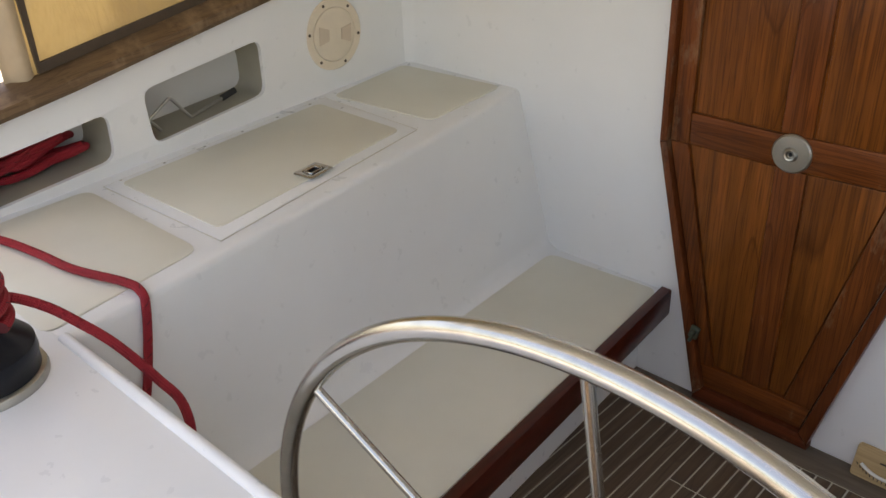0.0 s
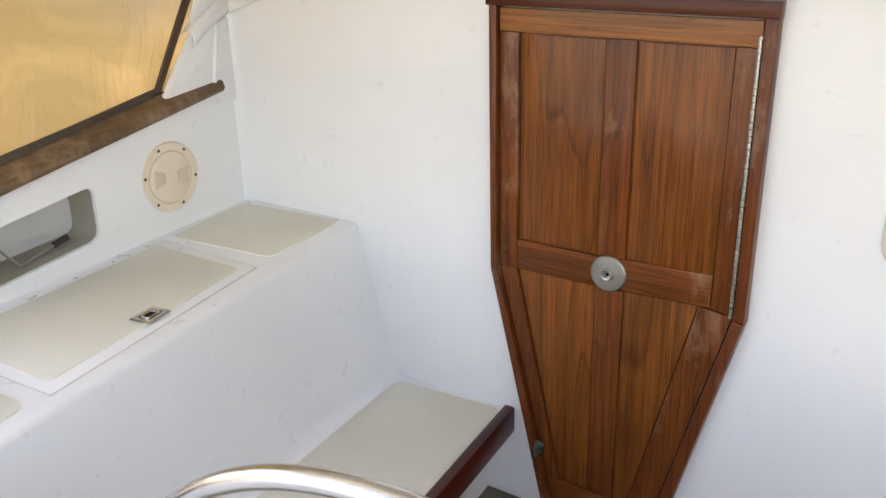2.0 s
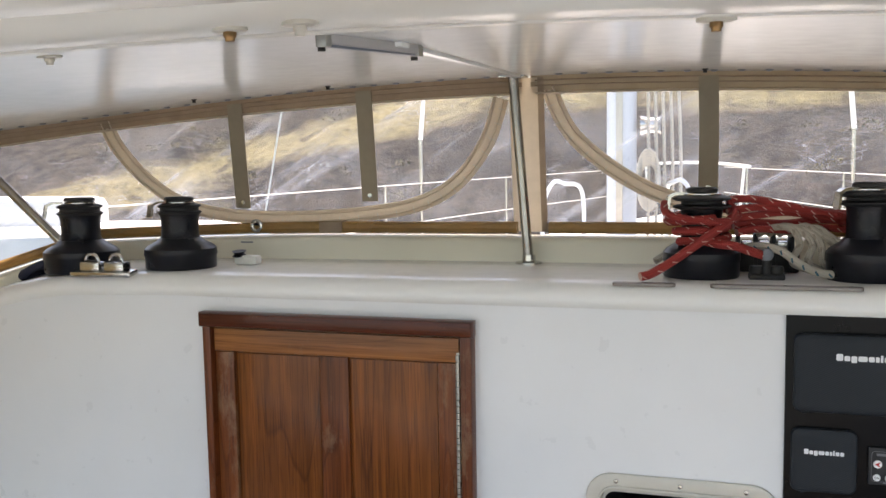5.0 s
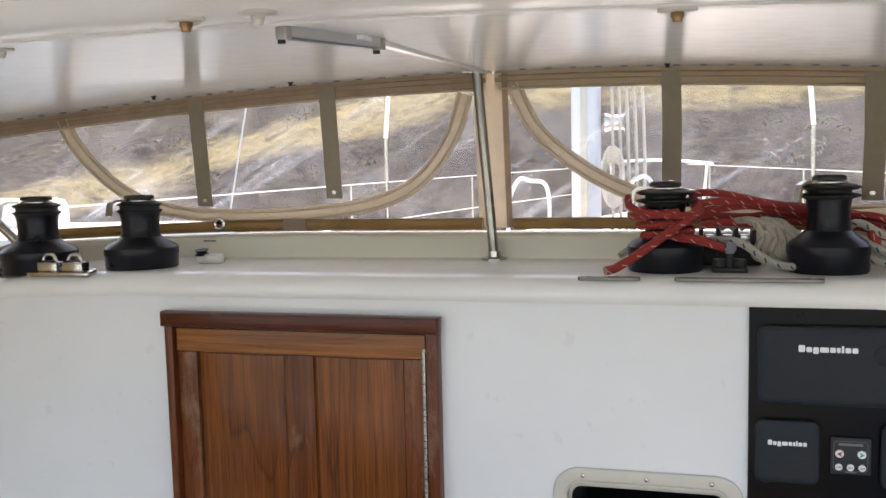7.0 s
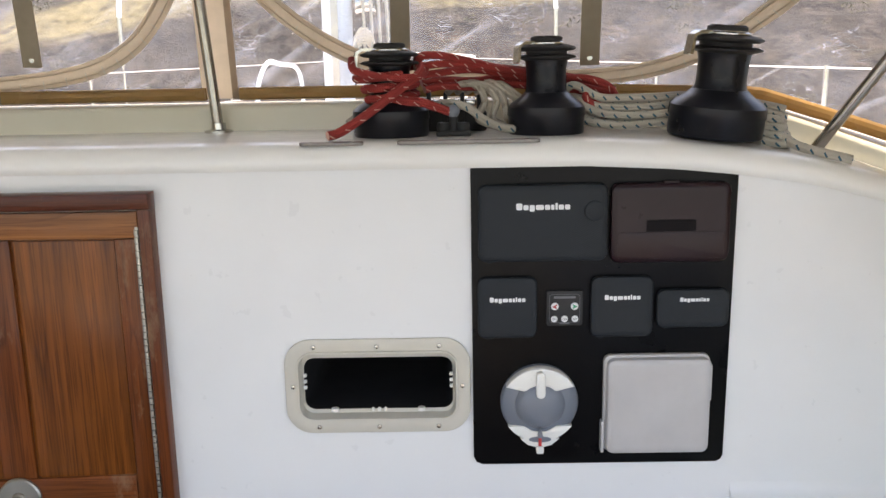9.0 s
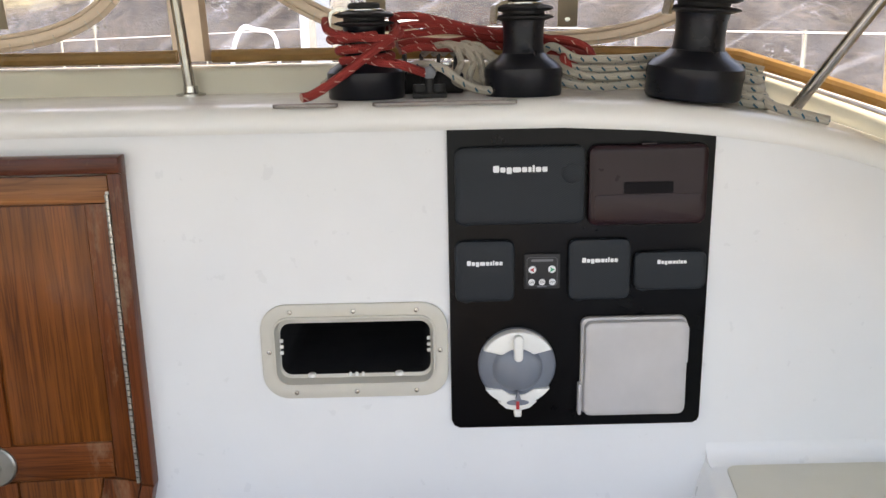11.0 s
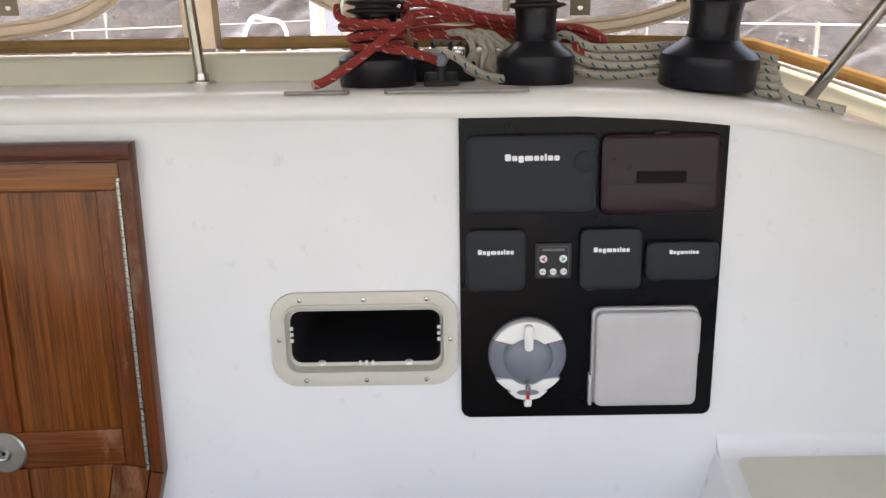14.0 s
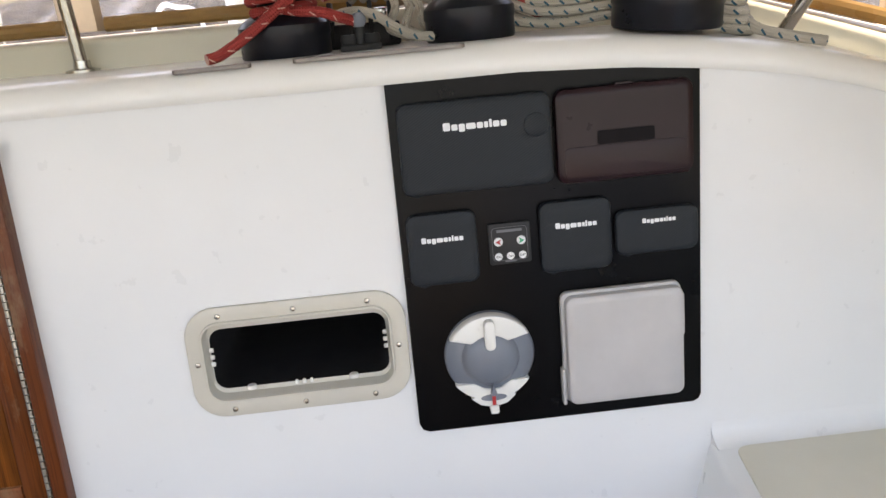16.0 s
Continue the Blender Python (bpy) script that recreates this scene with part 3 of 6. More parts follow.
# window sill
rows = []
ss = [-S_END + i * 2 * S_END / 120 for i in range(121)]
for s in ss:
    p, out = sill(s)
    z0 = shelf_z(max(-1.7, min(1.25, p.x))) - 0.03
    if abs(s) > 1.2:
        z0 = min(z0, sill_top(s) - 0.11)
    zt = sill_top(s)
    prof = [(0.0, z0), (0.001, zt - 0.012), (0.006, zt - 0.003), (0.016, zt), (0.05, zt + 0.004), (0.075, zt - 0.004), (0.08, zt - 0.02), (0.09, z0 - 0.1)]
    rows.append([(*(p + out * o), z) for o, z in prof])
sillob = part("window_sill", grid(rows), M_LEDGE, angle=50)
tagged(sillob, "ivory moulded sill under the spray-hood windows", "sill", kind="structure")

for sg in (-1, 1):
    a, b = XC + sg * 1.40, XC + sg * 1.508
    part("sill_end", prism([(a, 0.07), (b, 0.06), (b, 0.17), (a, 0.21)], "z", 1.15, 1.33, r=0.008), M_LEDGE, sillob)
    part("bolt", moved(lathe([(0.010, 0), (0.010, 0.004), (0.005, 0.006), (0, 0.006)], 12), pose(a + sg * 0.02, 0.068, 1.29, 90)), M_DULL, sillob)

# roof: camber forward panel, two rolls, aft panel
rows = []
for i in range(49):
    x = -1.80 + i * 3.12 / 48
    # unseen front overhang, widened except to starboard to keep sun off the sill
    front = max(sill_y(min(abs(x - XC), 1.49)) + lerp([(0.5, 0.155), (0.85, 0.07)], x), 0.15)
    rows.append([(x, y, roof_z(x, y)) for y in np.linspace(front, -0.90, 12)])
ceiling = part("ceiling", grid(rows, thick=(0, 0, 0.035)), M_CEIL, angle=60)
tagged(ceiling, "glossy white hardtop ceiling with a slight camber", "ceiling", kind="structure")
ROLLS = [(0.02, 0.012), (0.0, -0.004), (-0.006, -0.013), (-0.02, -0.017), (-0.05, -0.018), (-0.058, -0.0145), (-0.066, -0.0145), (-0.075, -0.021), (-0.11, -0.026), (-0.16, -0.026), (-0.21, -0.018), (-0.240, -0.004), (-0.262, 0.014),
         (-0.270, 0.010), (-0.278, -0.018), (-0.290, -0.030), (-0.32, -0.038), (-0.38, -0.038), (-0.44, -0.028), (-0.52, -0.006), (-0.62, 0.02), (-0.8, 0.04)]


def roll_edge(x):
    """Where the forward ceiling panel ends and the rolls begin."""
    return -0.715 - 0.12 * min(abs(x - 0.1), 1.3) ** 2


def roll_z(x, y):
    e = roll_edge(x)
    return roof_z(x, e) + lerp([(-a_, b_) for a_, b_ in ROLLS], e - y)


rows = []
for i in range(49):
    x = -1.81 + i * 3.14 / 48
    rows.append([(x, roll_edge(x) + dy, roof_z(x, roll_edge(x)) + dz) for dy, dz in ROLLS])
roofaft = part("ceiling_aft", grid(rows, thick=(0, 0, 0.05)), M_ROLL, angle=60)
tagged(roofaft, "cream moulded rolls at the aft edge of the hardtop", "ceiling", kind="structure")

# sole
sole = part("floor", box(-1.3, -2.6, -0.05, 1.0, 0.02, -0.0025), M_CAULK)
tagged(sole, "teak cockpit sole of narrow strips with pale seams", "floor", kind="structure")


def seat_edge(y, port=True):
    """x of the seat's front edge and of the foot of its front face."""
    top, foot = -1.303 + 0.135 * -y, -1.192 + 0.076 * -y
    return (top, foot) if port else (2 * XC - top - 0.0, 2 * XC - foot)


def side_x(y):
    return -1.712 + 0.075 * min(-y, 1.0)


# seats, each a moulding with flush inset panels
SEAT_Z = 0.68


def seat_block(name, port, y0, y1, SEAT_Z=SEAT_Z):
    mir = (lambda x: x) if port else (lambda x: 2 * XC - x - 0.036)
    bm = bmesh.new()
    rows = []
    for i in range(25):
        y = y0 + (y1 - y0) * i / 24
        t, f = seat_edge(y)
        prof = [(side_x(y) - 0.03, SEAT_Z), (t - 0.03, SEAT_Z), (t - 0.011, SEAT_Z - 0.0008), (t - 0.003, SEAT_Z - 0.005), (t + 0.001, SEAT_Z - 0.014),
                (f - 0.014, 0.30), (f - 0.006, 0.275), (f + 0.012, 0.262), (f + 0.03, 0.258)]
        rows.append([(mir(x), y, z) for x, z in prof])
    ob = part(name, grid(rows, bm, thick=(0, 0, -0.02)), M_WHITE, angle=70)
    return ob


seat_port = seat_block("seat_port", True, -1.32, 0.0)
tagged(seat_port, "white moulded cockpit seat with a sloping front", "seat", kind="structure")
seat_stbd = seat_block("seat_starboard", False, -1.32, 0.0, 0.672)
tagged(seat_stbd, "white moulded cockpit seat with a sloping front", "seat", kind="structure")


def inset(parent, corners, z, h=0.003, r=0.025, name="nonskid_panel"):
    """A flush painted panel with rounded corners."""
    pts, n = [], len(corners)
    for i, c in enumerate(corners):
        c, a, b = Vector(c), Vector(corners[i - 1]), Vector(corners[(i + 1) % n])
        p, q = c + (a - c).normalized() * r, c + (b - c).normalized() * r
        pts += [tuple((1 - t) ** 2 * p + 2 * t * (1 - t) * c + t * t * q) for t in (0, 0.25, 0.5, 0.75, 1)]
    return part(name, prism(pts, "z", z - 0.002, z + h, r=0.0015), M_NONSKID, parent)


inset(seat_port, [(-1.690, -0.040), (-1.352, -0.016), (-1.326, -0.300), (-1.650, -0.330)], SEAT_Z)
inset(seat_port, [(-1.61, -1.02), (-1.215, -1.01), (-1.165, -1.318), (-1.60, -1.318)], SEAT_Z, r=0.03)
inset(seat_stbd, [(1.14, -0.034), (0.818, -0.034), (0.742, -0.60), (1.10, -0.60)], 0.672)
# rounded joint between the starboard seat and the bulkhead
arc = [(-0.034 + 0.034 * math.sin(radians(a)), 0.706 - 0.034 * math.cos(radians(a))) for a in range(0, 91, 15)]
part("cove", prism([(0.003, 0.660), (-0.034, 0.660)] + arc + [(0.003, 0.706)], "x", 0.790, 1.25), M_WHITE, seat_stbd, angle=80)

# step bench in front of the port seat, with a red wooden lip
BENCH_Z = 0.26
bm = bmesh.new()
rows = [[(seat_edge(y)[1] - 0.02, y, BENCH_Z - 0.002), (-0.845 - 0.085 * y, y, BENCH_Z - 0.002)] for y in np.linspace(-1.32, 0.0, 12)]
bench = part("bench", grid(rows, bm, thick=(0, 0, -0.03)), M_WHITE)
tagged(bench, "low white step bench along the port seat", "bench", kind="structure")
inset(bench, [(-1.168, -0.035), (-0.853, -0.012), (-0.742, -1.30), (-1.085, -1.30)], BENCH_Z, 0.002, 0.03)
lip = part("lip", prism([(-0.850, -0.001), (-0.822, -0.001), (-0.705, -1.32), (-0.733, -1.32)], "z", 0.195, 0.272, r=0.006), M_MAHOG_Y, bench, "dark red varnished wooden lip")
riser = part("riser", prism([(-0.93, -0.001), (-0.90, -0.001), (-0.79, -1.32), (-0.82, -1.32)], "z", -0.01, 0.235), M_WHITE, bench)

# hatch lid in the seat
lid = thing("locker_lid", "beige non-skid locker lid with white border, closed in the seat", "hatch")
LID = [(-1.655, -0.352), (-1.313, -0.362), (-1.210, -0.968), (-1.602, -0.990)]
grow = lambda poly, d: [tuple(Vector(p) + (Vector(p) - sum((Vector(q) for q in poly), Vector((0, 0))) / len(poly)).normalized() * d) for p in poly]
bm = prism(grow(LID, -0.002), "z", SEAT_Z - 0.001, SEAT_Z + 0.0028, r=0.002)
border = part("border", bm, M_WHITE, lid)
lid_panel = inset(lid, [(-1.628, -0.395), (-1.338, -0.393), (-1.252, -0.945), (-1.585, -0.960)], SEAT_Z + 0.0032, 0.002, 0.02, "nonskid_panel")
bm = bmesh.new()
for a, b in zip(LID, LID[1:] + LID[:1]):
    sweep([(*a, SEAT_Z + 0.001), (*b, SEAT_Z + 0.001)], 0.0009, 6, bm=bm)
part("seam", bm, M_OFFWHITE, lid, "narrow gap round the lid")

# side wall with two open lockers, and its wooden rail cap
CUB1 = [(-0.515, 0.868), (-0.517, 0.735), (-0.836, 0.713), (-0.842, 0.838)]
CUB2 = [(-0.930, 0.816), (-0.934, 0.714), (-1.262, 0.690), (-1.262, 0.785)]


def rounded(poly, r):
    pts, n = [], len(poly)
    for i, c in enumerate(poly):
        c, a, b = Vector(c), Vector(poly[i - 1]), Vector(poly[(i + 1) % n])
        p, q = c + (a - c).normalized() * r, c + (b - c).normalized() * r
        pts += [tuple((1 - t) ** 2 * p + 2 * t * (1 - t) * c + t * t * q) for t in (0, 0.25, 0.5, 0.75, 1)]
    return pts


rail_low = lambda y: 1.024 + 0.135 * y
wall_poly = [(0.0, 0.62), (0.0, rail_low(0)), (-1.32, rail_low(-1.32)), (-1.32, 0.62)]
bm = prism(wall_poly, "x", -0.012, 0.0, holes=[rounded(CUB1, 0.028), rounded(CUB2, 0.028)])
for v in bm.verts:
    v.co.x += side_x(v.co.y) + 0.005
side_wall = part("wall_port", bm, M_WHITE)
tagged(side_wall, "white gelcoat coaming side with two open lockers", "wall", kind="structure")
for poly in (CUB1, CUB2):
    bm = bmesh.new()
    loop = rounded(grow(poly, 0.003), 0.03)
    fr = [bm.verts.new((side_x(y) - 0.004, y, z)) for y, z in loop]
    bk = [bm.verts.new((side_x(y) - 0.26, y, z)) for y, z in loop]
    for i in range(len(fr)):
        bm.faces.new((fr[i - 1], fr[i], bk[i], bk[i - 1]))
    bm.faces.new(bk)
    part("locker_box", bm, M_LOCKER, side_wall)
# fillet between bulkhead and side wall
arc = [(-1.672 - 0.045 * math.sin(radians(a)), -0.045 + 0.045 * math.cos(radians(a))) for a in range(0, 91, 10)]
tagged(part("corner_fillet", prism([(-1.72, 0.004), (-1.672, 0.004)] + arc + [(-1.72, -0.045)], "z", 0.672, 1.205), M_WHITE), "white rounded inner corner of the coaming", "fillet", kind="structure")
rail = thing("rail_cap", "weathered teak rail cap on top of the coaming", "rail", kind="structure")
bm = bmesh.new()
rows = []
for y in np.linspace(-0.06, -2.3, 30):
    x, z = side_x(y), rail_low(y) - 0.012
    rows.append([(x - 0.075, y, z - 0.002), (x - 0.078, y, z + 0.044), (x - 0.06, y, z + 0.050), (x - 0.02, y, z + 0.044), (x + 0.016, y, z + 0.028), (x + 0.022, y, z + 0.013), (x + 0.016, y, z + 0.003), (x, y, z), (x - 0.075, y, z - 0.002)])
grid(rows, bm)
bmesh.ops.holes_fill(bm, edges=bm.edges[:])
part("cap", bm, M_RAIL, rail)
# starboard side wall, plain
bm = prism([(0.0, 0.62), (0.0, 1.024), (-1.32, 0.846), (-1.32, 0.62)], "x", 1.20, 1.23)
tagged(part("wall_starboard", bm, M_WHITE), "white gelcoat coaming side", "wall", kind="structure")

# aft deck behind the seat
bm = prism([(-2.0, -1.30), (-0.46, -1.285), (-0.46, -2.5), (-2.0, -2.5)], "z", 0.0, 0.682, r=0.02, segments=3)
aft = part("aft_deck", bm, M_WHITE)
tagged(aft, "white moulded helm deck aft of the seat", "deck", kind="structure")
part("rim", sweep([(-1.136, -1.300, 0.680), (-0.47, -1.293, 0.680)], 0.010, 12), M_WHITE, aft)
bm = prism([(0.5, -1.32), (1.4, -1.32), (1.4, -2.5), (0.5, -2.5)], "z", 0.0, 0.68, r=0.02, segments=3)
tagged(part("aft_deck_starboard", bm, M_WHITE), "white moulded helm deck aft of the starboard seat", "deck", kind="structure")
# decks outboard and coachroof forward
bm = prism([(-1.78, 0.5), (-2.35, 0.5), (-2.2, -2.6), (-1.78, -2.6)], "z", -1.1, 0.84, r=0.03)
tagged(part("side_deck_port", bm, M_DECK), "white side deck outside the coaming", "deck", kind="structure")
bm = prism([(1.30, 0.5), (1.87, 0.5), (1.72, -2.6), (1.30, -2.6)], "z", -1.1, 0.84, r=0.03)
tagged(part("side_deck_starboard", bm, M_DECK), "white side deck outside the coaming", "deck", kind="structure")
tagged(part("transom", prism([(-1.79, -2.5), (1.31, -2.5), (1.31, -2.6), (-1.79, -2.6)], "z", -1.1, 0.80, r=0.02), M_DECK), "white transom across the stern", "transom", kind="structure")
rows = []
for i in range(21):
    x = -2.3 + i * 4.12 / 20
    rows.append([(x, y, 1.30 - 0.06 * (x - XC) ** 2 - 0.035 * (y - 0.4)) for y in np.linspace(0.36, 3.1, 12)])
tagged(part("coachroof", grid(rows, thick=(0, 0, -0.06)), M_DECK), "white coachroof forward of the spray hood", "deck", kind="structure")

# ---- spray hood windows ----
hood = thing("window_1", "clear vinyl spray-hood window with zipped opening panels", "window", kind="structure")
for a, b in ((-S_PANE - 0.05, -0.028), (0.028, S_PANE + 0.05)):
    rows = [[pane_point(a + (b - a) * i / 40, f) for f in np.linspace(0, 1, 9)] for i in range(41)]
    pane = part("pane", grid(rows), M_VINYL, hood, angle=60)
    pane.visible_shadow = False
# canvas borders: head, foot, centre and corners
def band(s0, s1, f0, f1, mat, name, off=0.004, n=30, label=""):
    rows = [[pane_point(s0 + (s1 - s0) * i / n, f, o) for f, o in ((f0, 0.0), (f0, off), ((f0 + f1) / 2, off + 0.003), (f1, off), (f1, 0.0))] for i in range(n + 1)]
    return part(name, grid(rows), mat, hood, label, angle=60)


band(-S_BAND, -0.01, 0.898, 1.015, M_CANVAS_D, "head_band", 0.006, 40)
band(0.01, S_BAND, 0.898, 1.015, M_CANVAS, "head_band", 0.006, 40)
# stitched welts along the head bands
for a, b in ((-S_BAND, -0.02), (0.02, S_BAND)):
    for f_, r_, m_ in ((0.90, 0.003, M_ZIP), (0.948, 0.0014, M_CANVAS_D), (0.98, 0.0022, M_CANVAS_D)):
        part("welt", sweep([pane_point(a + (b - a) * i / 50, f_, 0.010) for i in range(51)], r_, 6), m_, hood)
band(-S_BAND, -0.03, 0.0, 0.055, M_CANVAS_D, "foot_band", 0.006, 40)
band(0.03, S_BAND, 0.0, 0.055, M_CANVAS, "foot_band", 0.006, 40)
band(-0.040, 0.026, 0.0, 1.0, M_ZIP, "centre_band", 0.008, 6)
band(0.026, 0.040, 0.0, 1.0, M_CANVAS_D, "centre_edge", 0.010, 4)
for sg, cx in ((-1, -1.778), (1, 2 * XC + 1.778)):
    rows = []
    for f in np.linspace(0, 1, 7):
        a, b = pane_point(sg * S_PANE, f), Vector((cx, 0.125, 0))
        b.z = a.z if f < 1 else roof_z(cx, 0.125)
        rows.append([a.lerp(b, k) + Vector((0, -0.010 * math.sin(math.pi * 4 * k) ** 2, 0)) for k in np.linspace(0, 1, 17)])
    part("corner_band", grid(rows), M_ZIP, hood, "folded cream zip band", angle=60)
    for k_, r_, m_ in ((0.06, 0.005, M_PIPING), (0.30, 0.006, M_ZIP), (0.46, 0.009, M_ZIP), (0.62, 0.004, M_CANVAS_D), (0.80, 0.010, M_ZIP)):
        i_ = round(k_ * 16)
        part("seam_welt", sweep([r[i_] + Vector((0, -0.006, 0)) for r in rows], r_, 8), m_, hood)
band(-S_PANE - 0.012, -S_PANE + 0.012, 0.0, 1.0, M_CANVAS_D, "corner_edge", 0.010, 4)
for a, b in ((-S_PANE - 0.01, -0.03), (0.045, S_END)):
    pts = [pane_point(a + (b - a) * i / 60, 0.03, 0.016) for i in range(61)]
    part("piping", sweep(pts, 0.014, 10), M_PIPING, hood, "amber rolled vinyl edge")


stitch_data = {"mesh": None, "free": None}


def arc_band(points, label="curved zip band"):
    line = smooth([Vector((s, f, 0)) for s, f in points], 10)
    bm = bmesh.new()
    rows = []
    for i, p in enumerate(line):
        a, b = line[max(i - 1, 0)], line[min(i + 1, len(line) - 1)]
        d = Vector(((b.x - a.x), (b.y - a.y) * 0.36)).normalized()
        nx, ny = -d.y * 0.019, d.x * 0.019 / 0.36
        rows.append([pane_point(p.x + nx * k, min(0.99, max(0.0, p.y + ny * k)), o) for k, o in ((-1, 0.001), (-0.9, 0.005), (-0.15, 0.007), (0.15, 0.007), (0.9, 0.005), (1, 0.001))])
    grid(rows, bm)
    part("zip_band", bm, M_ZIP, hood, label, angle=60)
    if stitch_data["mesh"] is None:
        first_tick = part("stitch", box(-0.0009, -0.0006, -0.010, 0.0009, 0.0006, 0.010), M_OFFWHITE, hood)
        stitch_data["mesh"], stitch_data["free"] = first_tick.data, first_tick
    for i in range(4, len(line) - 3, 3):
        p, d = line[i], line[i + 1] - line[i - 1]
        tick = stitch_data["free"] or new("stitch", stitch_data["mesh"])
        stitch_data["free"] = None
        tick.parent = hood
        q = pane_point(p.x + d.y * 0.36 * 0.012 / max(1e-6, math.hypot(d.x, d.y * 0.36)), max(0.02, p.y - d.x * 0.012 / 0.36 / max(1e-6, math.hypot(d.x, d.y * 0.36))), 0.0095)
        tick.matrix_basis = pose(q.x, q.y, q.z, 0, math.degrees(-math.atan2(d.y * 0.36, d.x)), 0)
    for k in (-0.55, 0.55):
        tr = []
        for i, p in enumerate(line):
            a, b = line[max(i - 1, 0)], line[min(i + 1, len(line) - 1)]
            d = Vector(((b.x - a.x), (b.y - a.y) * 0.36)).normalized()
            tr.append(pane_point(p.x - d.y * 0.019 * k, min(0.99, max(0.0, p.y + d.x * 0.019 / 0.36 * k)), 0.008))
        part("piping", sweep(tr, 0.0022, 5), M_ZIP, hood)


arc_band([(-1.085, 0.97), (-1.06, 0.75), (-0.99, 0.45), (-0.90, 0.24), (-0.78, 0.135), (-0.62, 0.10), (-0.45, 0.115), (-0.29, 0.18), (-0.18, 0.33), (-0.10, 0.60), (-0.062, 0.88)])
arc_band([(0.050, 0.93), (0.105, 0.62), (0.24, 0.32), (0.40, 0.15), (0.60, 0.10), (0.78, 0.11), (0.93, 0.18), (1.06, 0.36), (1.16, 0.62), (1.24, 0.92)])

# side curtains of amber sheet; starboard one is unseen, added to block light
for name, px in (("curtain_port", -1), ("curtain_starboard", 1)):
    xx = lambda y: (side_x(y) - 0.035 - 0.02 * max(0.0, 1 + y / 0.5)) if px < 0 else 2 * XC - side_x(y) + 0.035
    rows = []
    for i in range(49):
        y = 0.13 - i * (1.17 if px < 0 else 0.75) / 48
        zlo = rail_low(y) + 0.03 if y < -0.02 else 1.03
        top = roof_z(xx(y), y) - 0.01
        rows.append([(xx(y) + 0.012 * math.sin(y * 9 + k) * math.sin(k * 0.6) * (k / 8), y, zlo + (top - zlo) * k / 8) for k in range(9)])
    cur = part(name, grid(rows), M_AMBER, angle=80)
    tagged(cur, "amber translucent side curtain, closed, glowing in daylight", "curtain", kind="structure")
    if px < 0:
        cur_port = cur
        edge_pts = [(xx(-1.02) + 0.006, -1.030, roof_z(xx(-1.02), -1.02) - 0.02), (xx(-1.02) + 0.006, -1.033, 1.3), (xx(-1.02) + 0.006, -1.030, rail_low(-1.02) + 0.045), (xx(-0.24) + 0.006, -0.245, rail_low(-0.245) + 0.04), (xx(-0.1) + 0.006, -0.085, 1.27), (xx(0) + 0.006, -0.06, 1.287), (xx(0.1) + 0.006, 0.06, 1.305)]
        part("edge_binding", sweep(edge_pts, 0.0, flat=(0.011, 0.004, (1, 0, 0))), M_BINDING, cur, "dark brown edge binding")
        part("flap", grid([[(xx(-1.04) + 0.012 * math.sin(5 * k), -1.04 - 0.055 * k, z) for k in np.linspace(0, 1, 9)] for z in np.linspace(0.90, 1.66, 12)]), M_CANVAS, cur, "grey-brown canvas flap")
        part("head_band", grid([[(xx(y) + 0.02, y, roof_z(xx(y), y) - 0.055), (xx(y) + 0.024, y, roof_z(xx(y), y) - 0.03), (xx(y) + 0.02, y, roof_z(xx(y), y) - 0.004)] for y in np.linspace(0.13, -1.02, 30)]), M_CANVAS, cur)


# ---- the door ----
def toward(poly, d):
    """A polygon shrunk by d, edge by edge."""
    out, n = [], len(poly)
    c = sum((Vector(p) for p in poly), Vector((0, 0))) / n
    lines = []
    for i in range(n):
        p, q = Vector(poly[i]), Vector(poly[(i + 1) % n])
        e = (q - p).normalized()
        nn = Vector((-e.y, e.x))
        if (c - p).dot(nn) < 0:
            nn = -nn
        lines.append((p + nn * d, e))
    for i in range(n):
        (p, e), (q, f) = lines[i - 1], lines[i]
        k = (q - p).cross(f) / e.cross(f) if abs(e.cross(f)) > 1e-6 else 0
        out.append(tuple(p + e * k))
    return out


door = thing("door_1", "closed varnished teak companionway door, coffin-shaped, in a red wooden frame", "door", kind="structure")
F = -0.030


def bar(name, poly, y0, y1, mat, parent, r=0.003, label=""):
    return part(name, prism(poly, "y", y0, y1, r=r), mat, parent, label)


frame_parts = [
    ("frame_jamb", [(-0.879, 1.262), (-0.859, 1.262), (-0.859, 0.660), (-0.876, 0.656)], M_MAHOG),
    ("frame_jamb", [(-0.302, 1.262), (-0.278, 1.262), (-0.278, 0.656), (-0.302, 0.661)], M_MAHOG),
    ("frame_jamb", [(-0.876, 0.655), (-0.859, 0.659), (-0.703, 0.042), (-0.724, 0.018)], M_MAHOG),
    ("frame_jamb", [(-0.278, 0.655), (-0.302, 0.660), (-0.456, 0.042), (-0.432, 0.018)], M_MAHOG),
    ("frame_sill", [(-0.725, 0.003), (-0.724, 0.017), (-0.703, 0.041), (-0.456, 0.041), (-0.432, 0.017), (-0.431, 0.003)], M_MAHOG_X),
]
for n_, poly, mat in frame_parts:
    bar(n_, poly, F, 0.02, mat, door, 0.004)
cap = bar("frame_head", [(-0.883, 1.261), (-0.883, 1.293), (-0.274, 1.293), (-0.274, 1.261)], -0.042, 0.0, M_MAHOG_X, door, 0.010, "dark red varnished head cap")
leaf = part("leaf", prism(toward(DOOR_IN, 0.002), "y", -0.006, 0.018), M_TEAK_PANEL, door)
T = -0.017
CL, CR = -0.612, -0.546
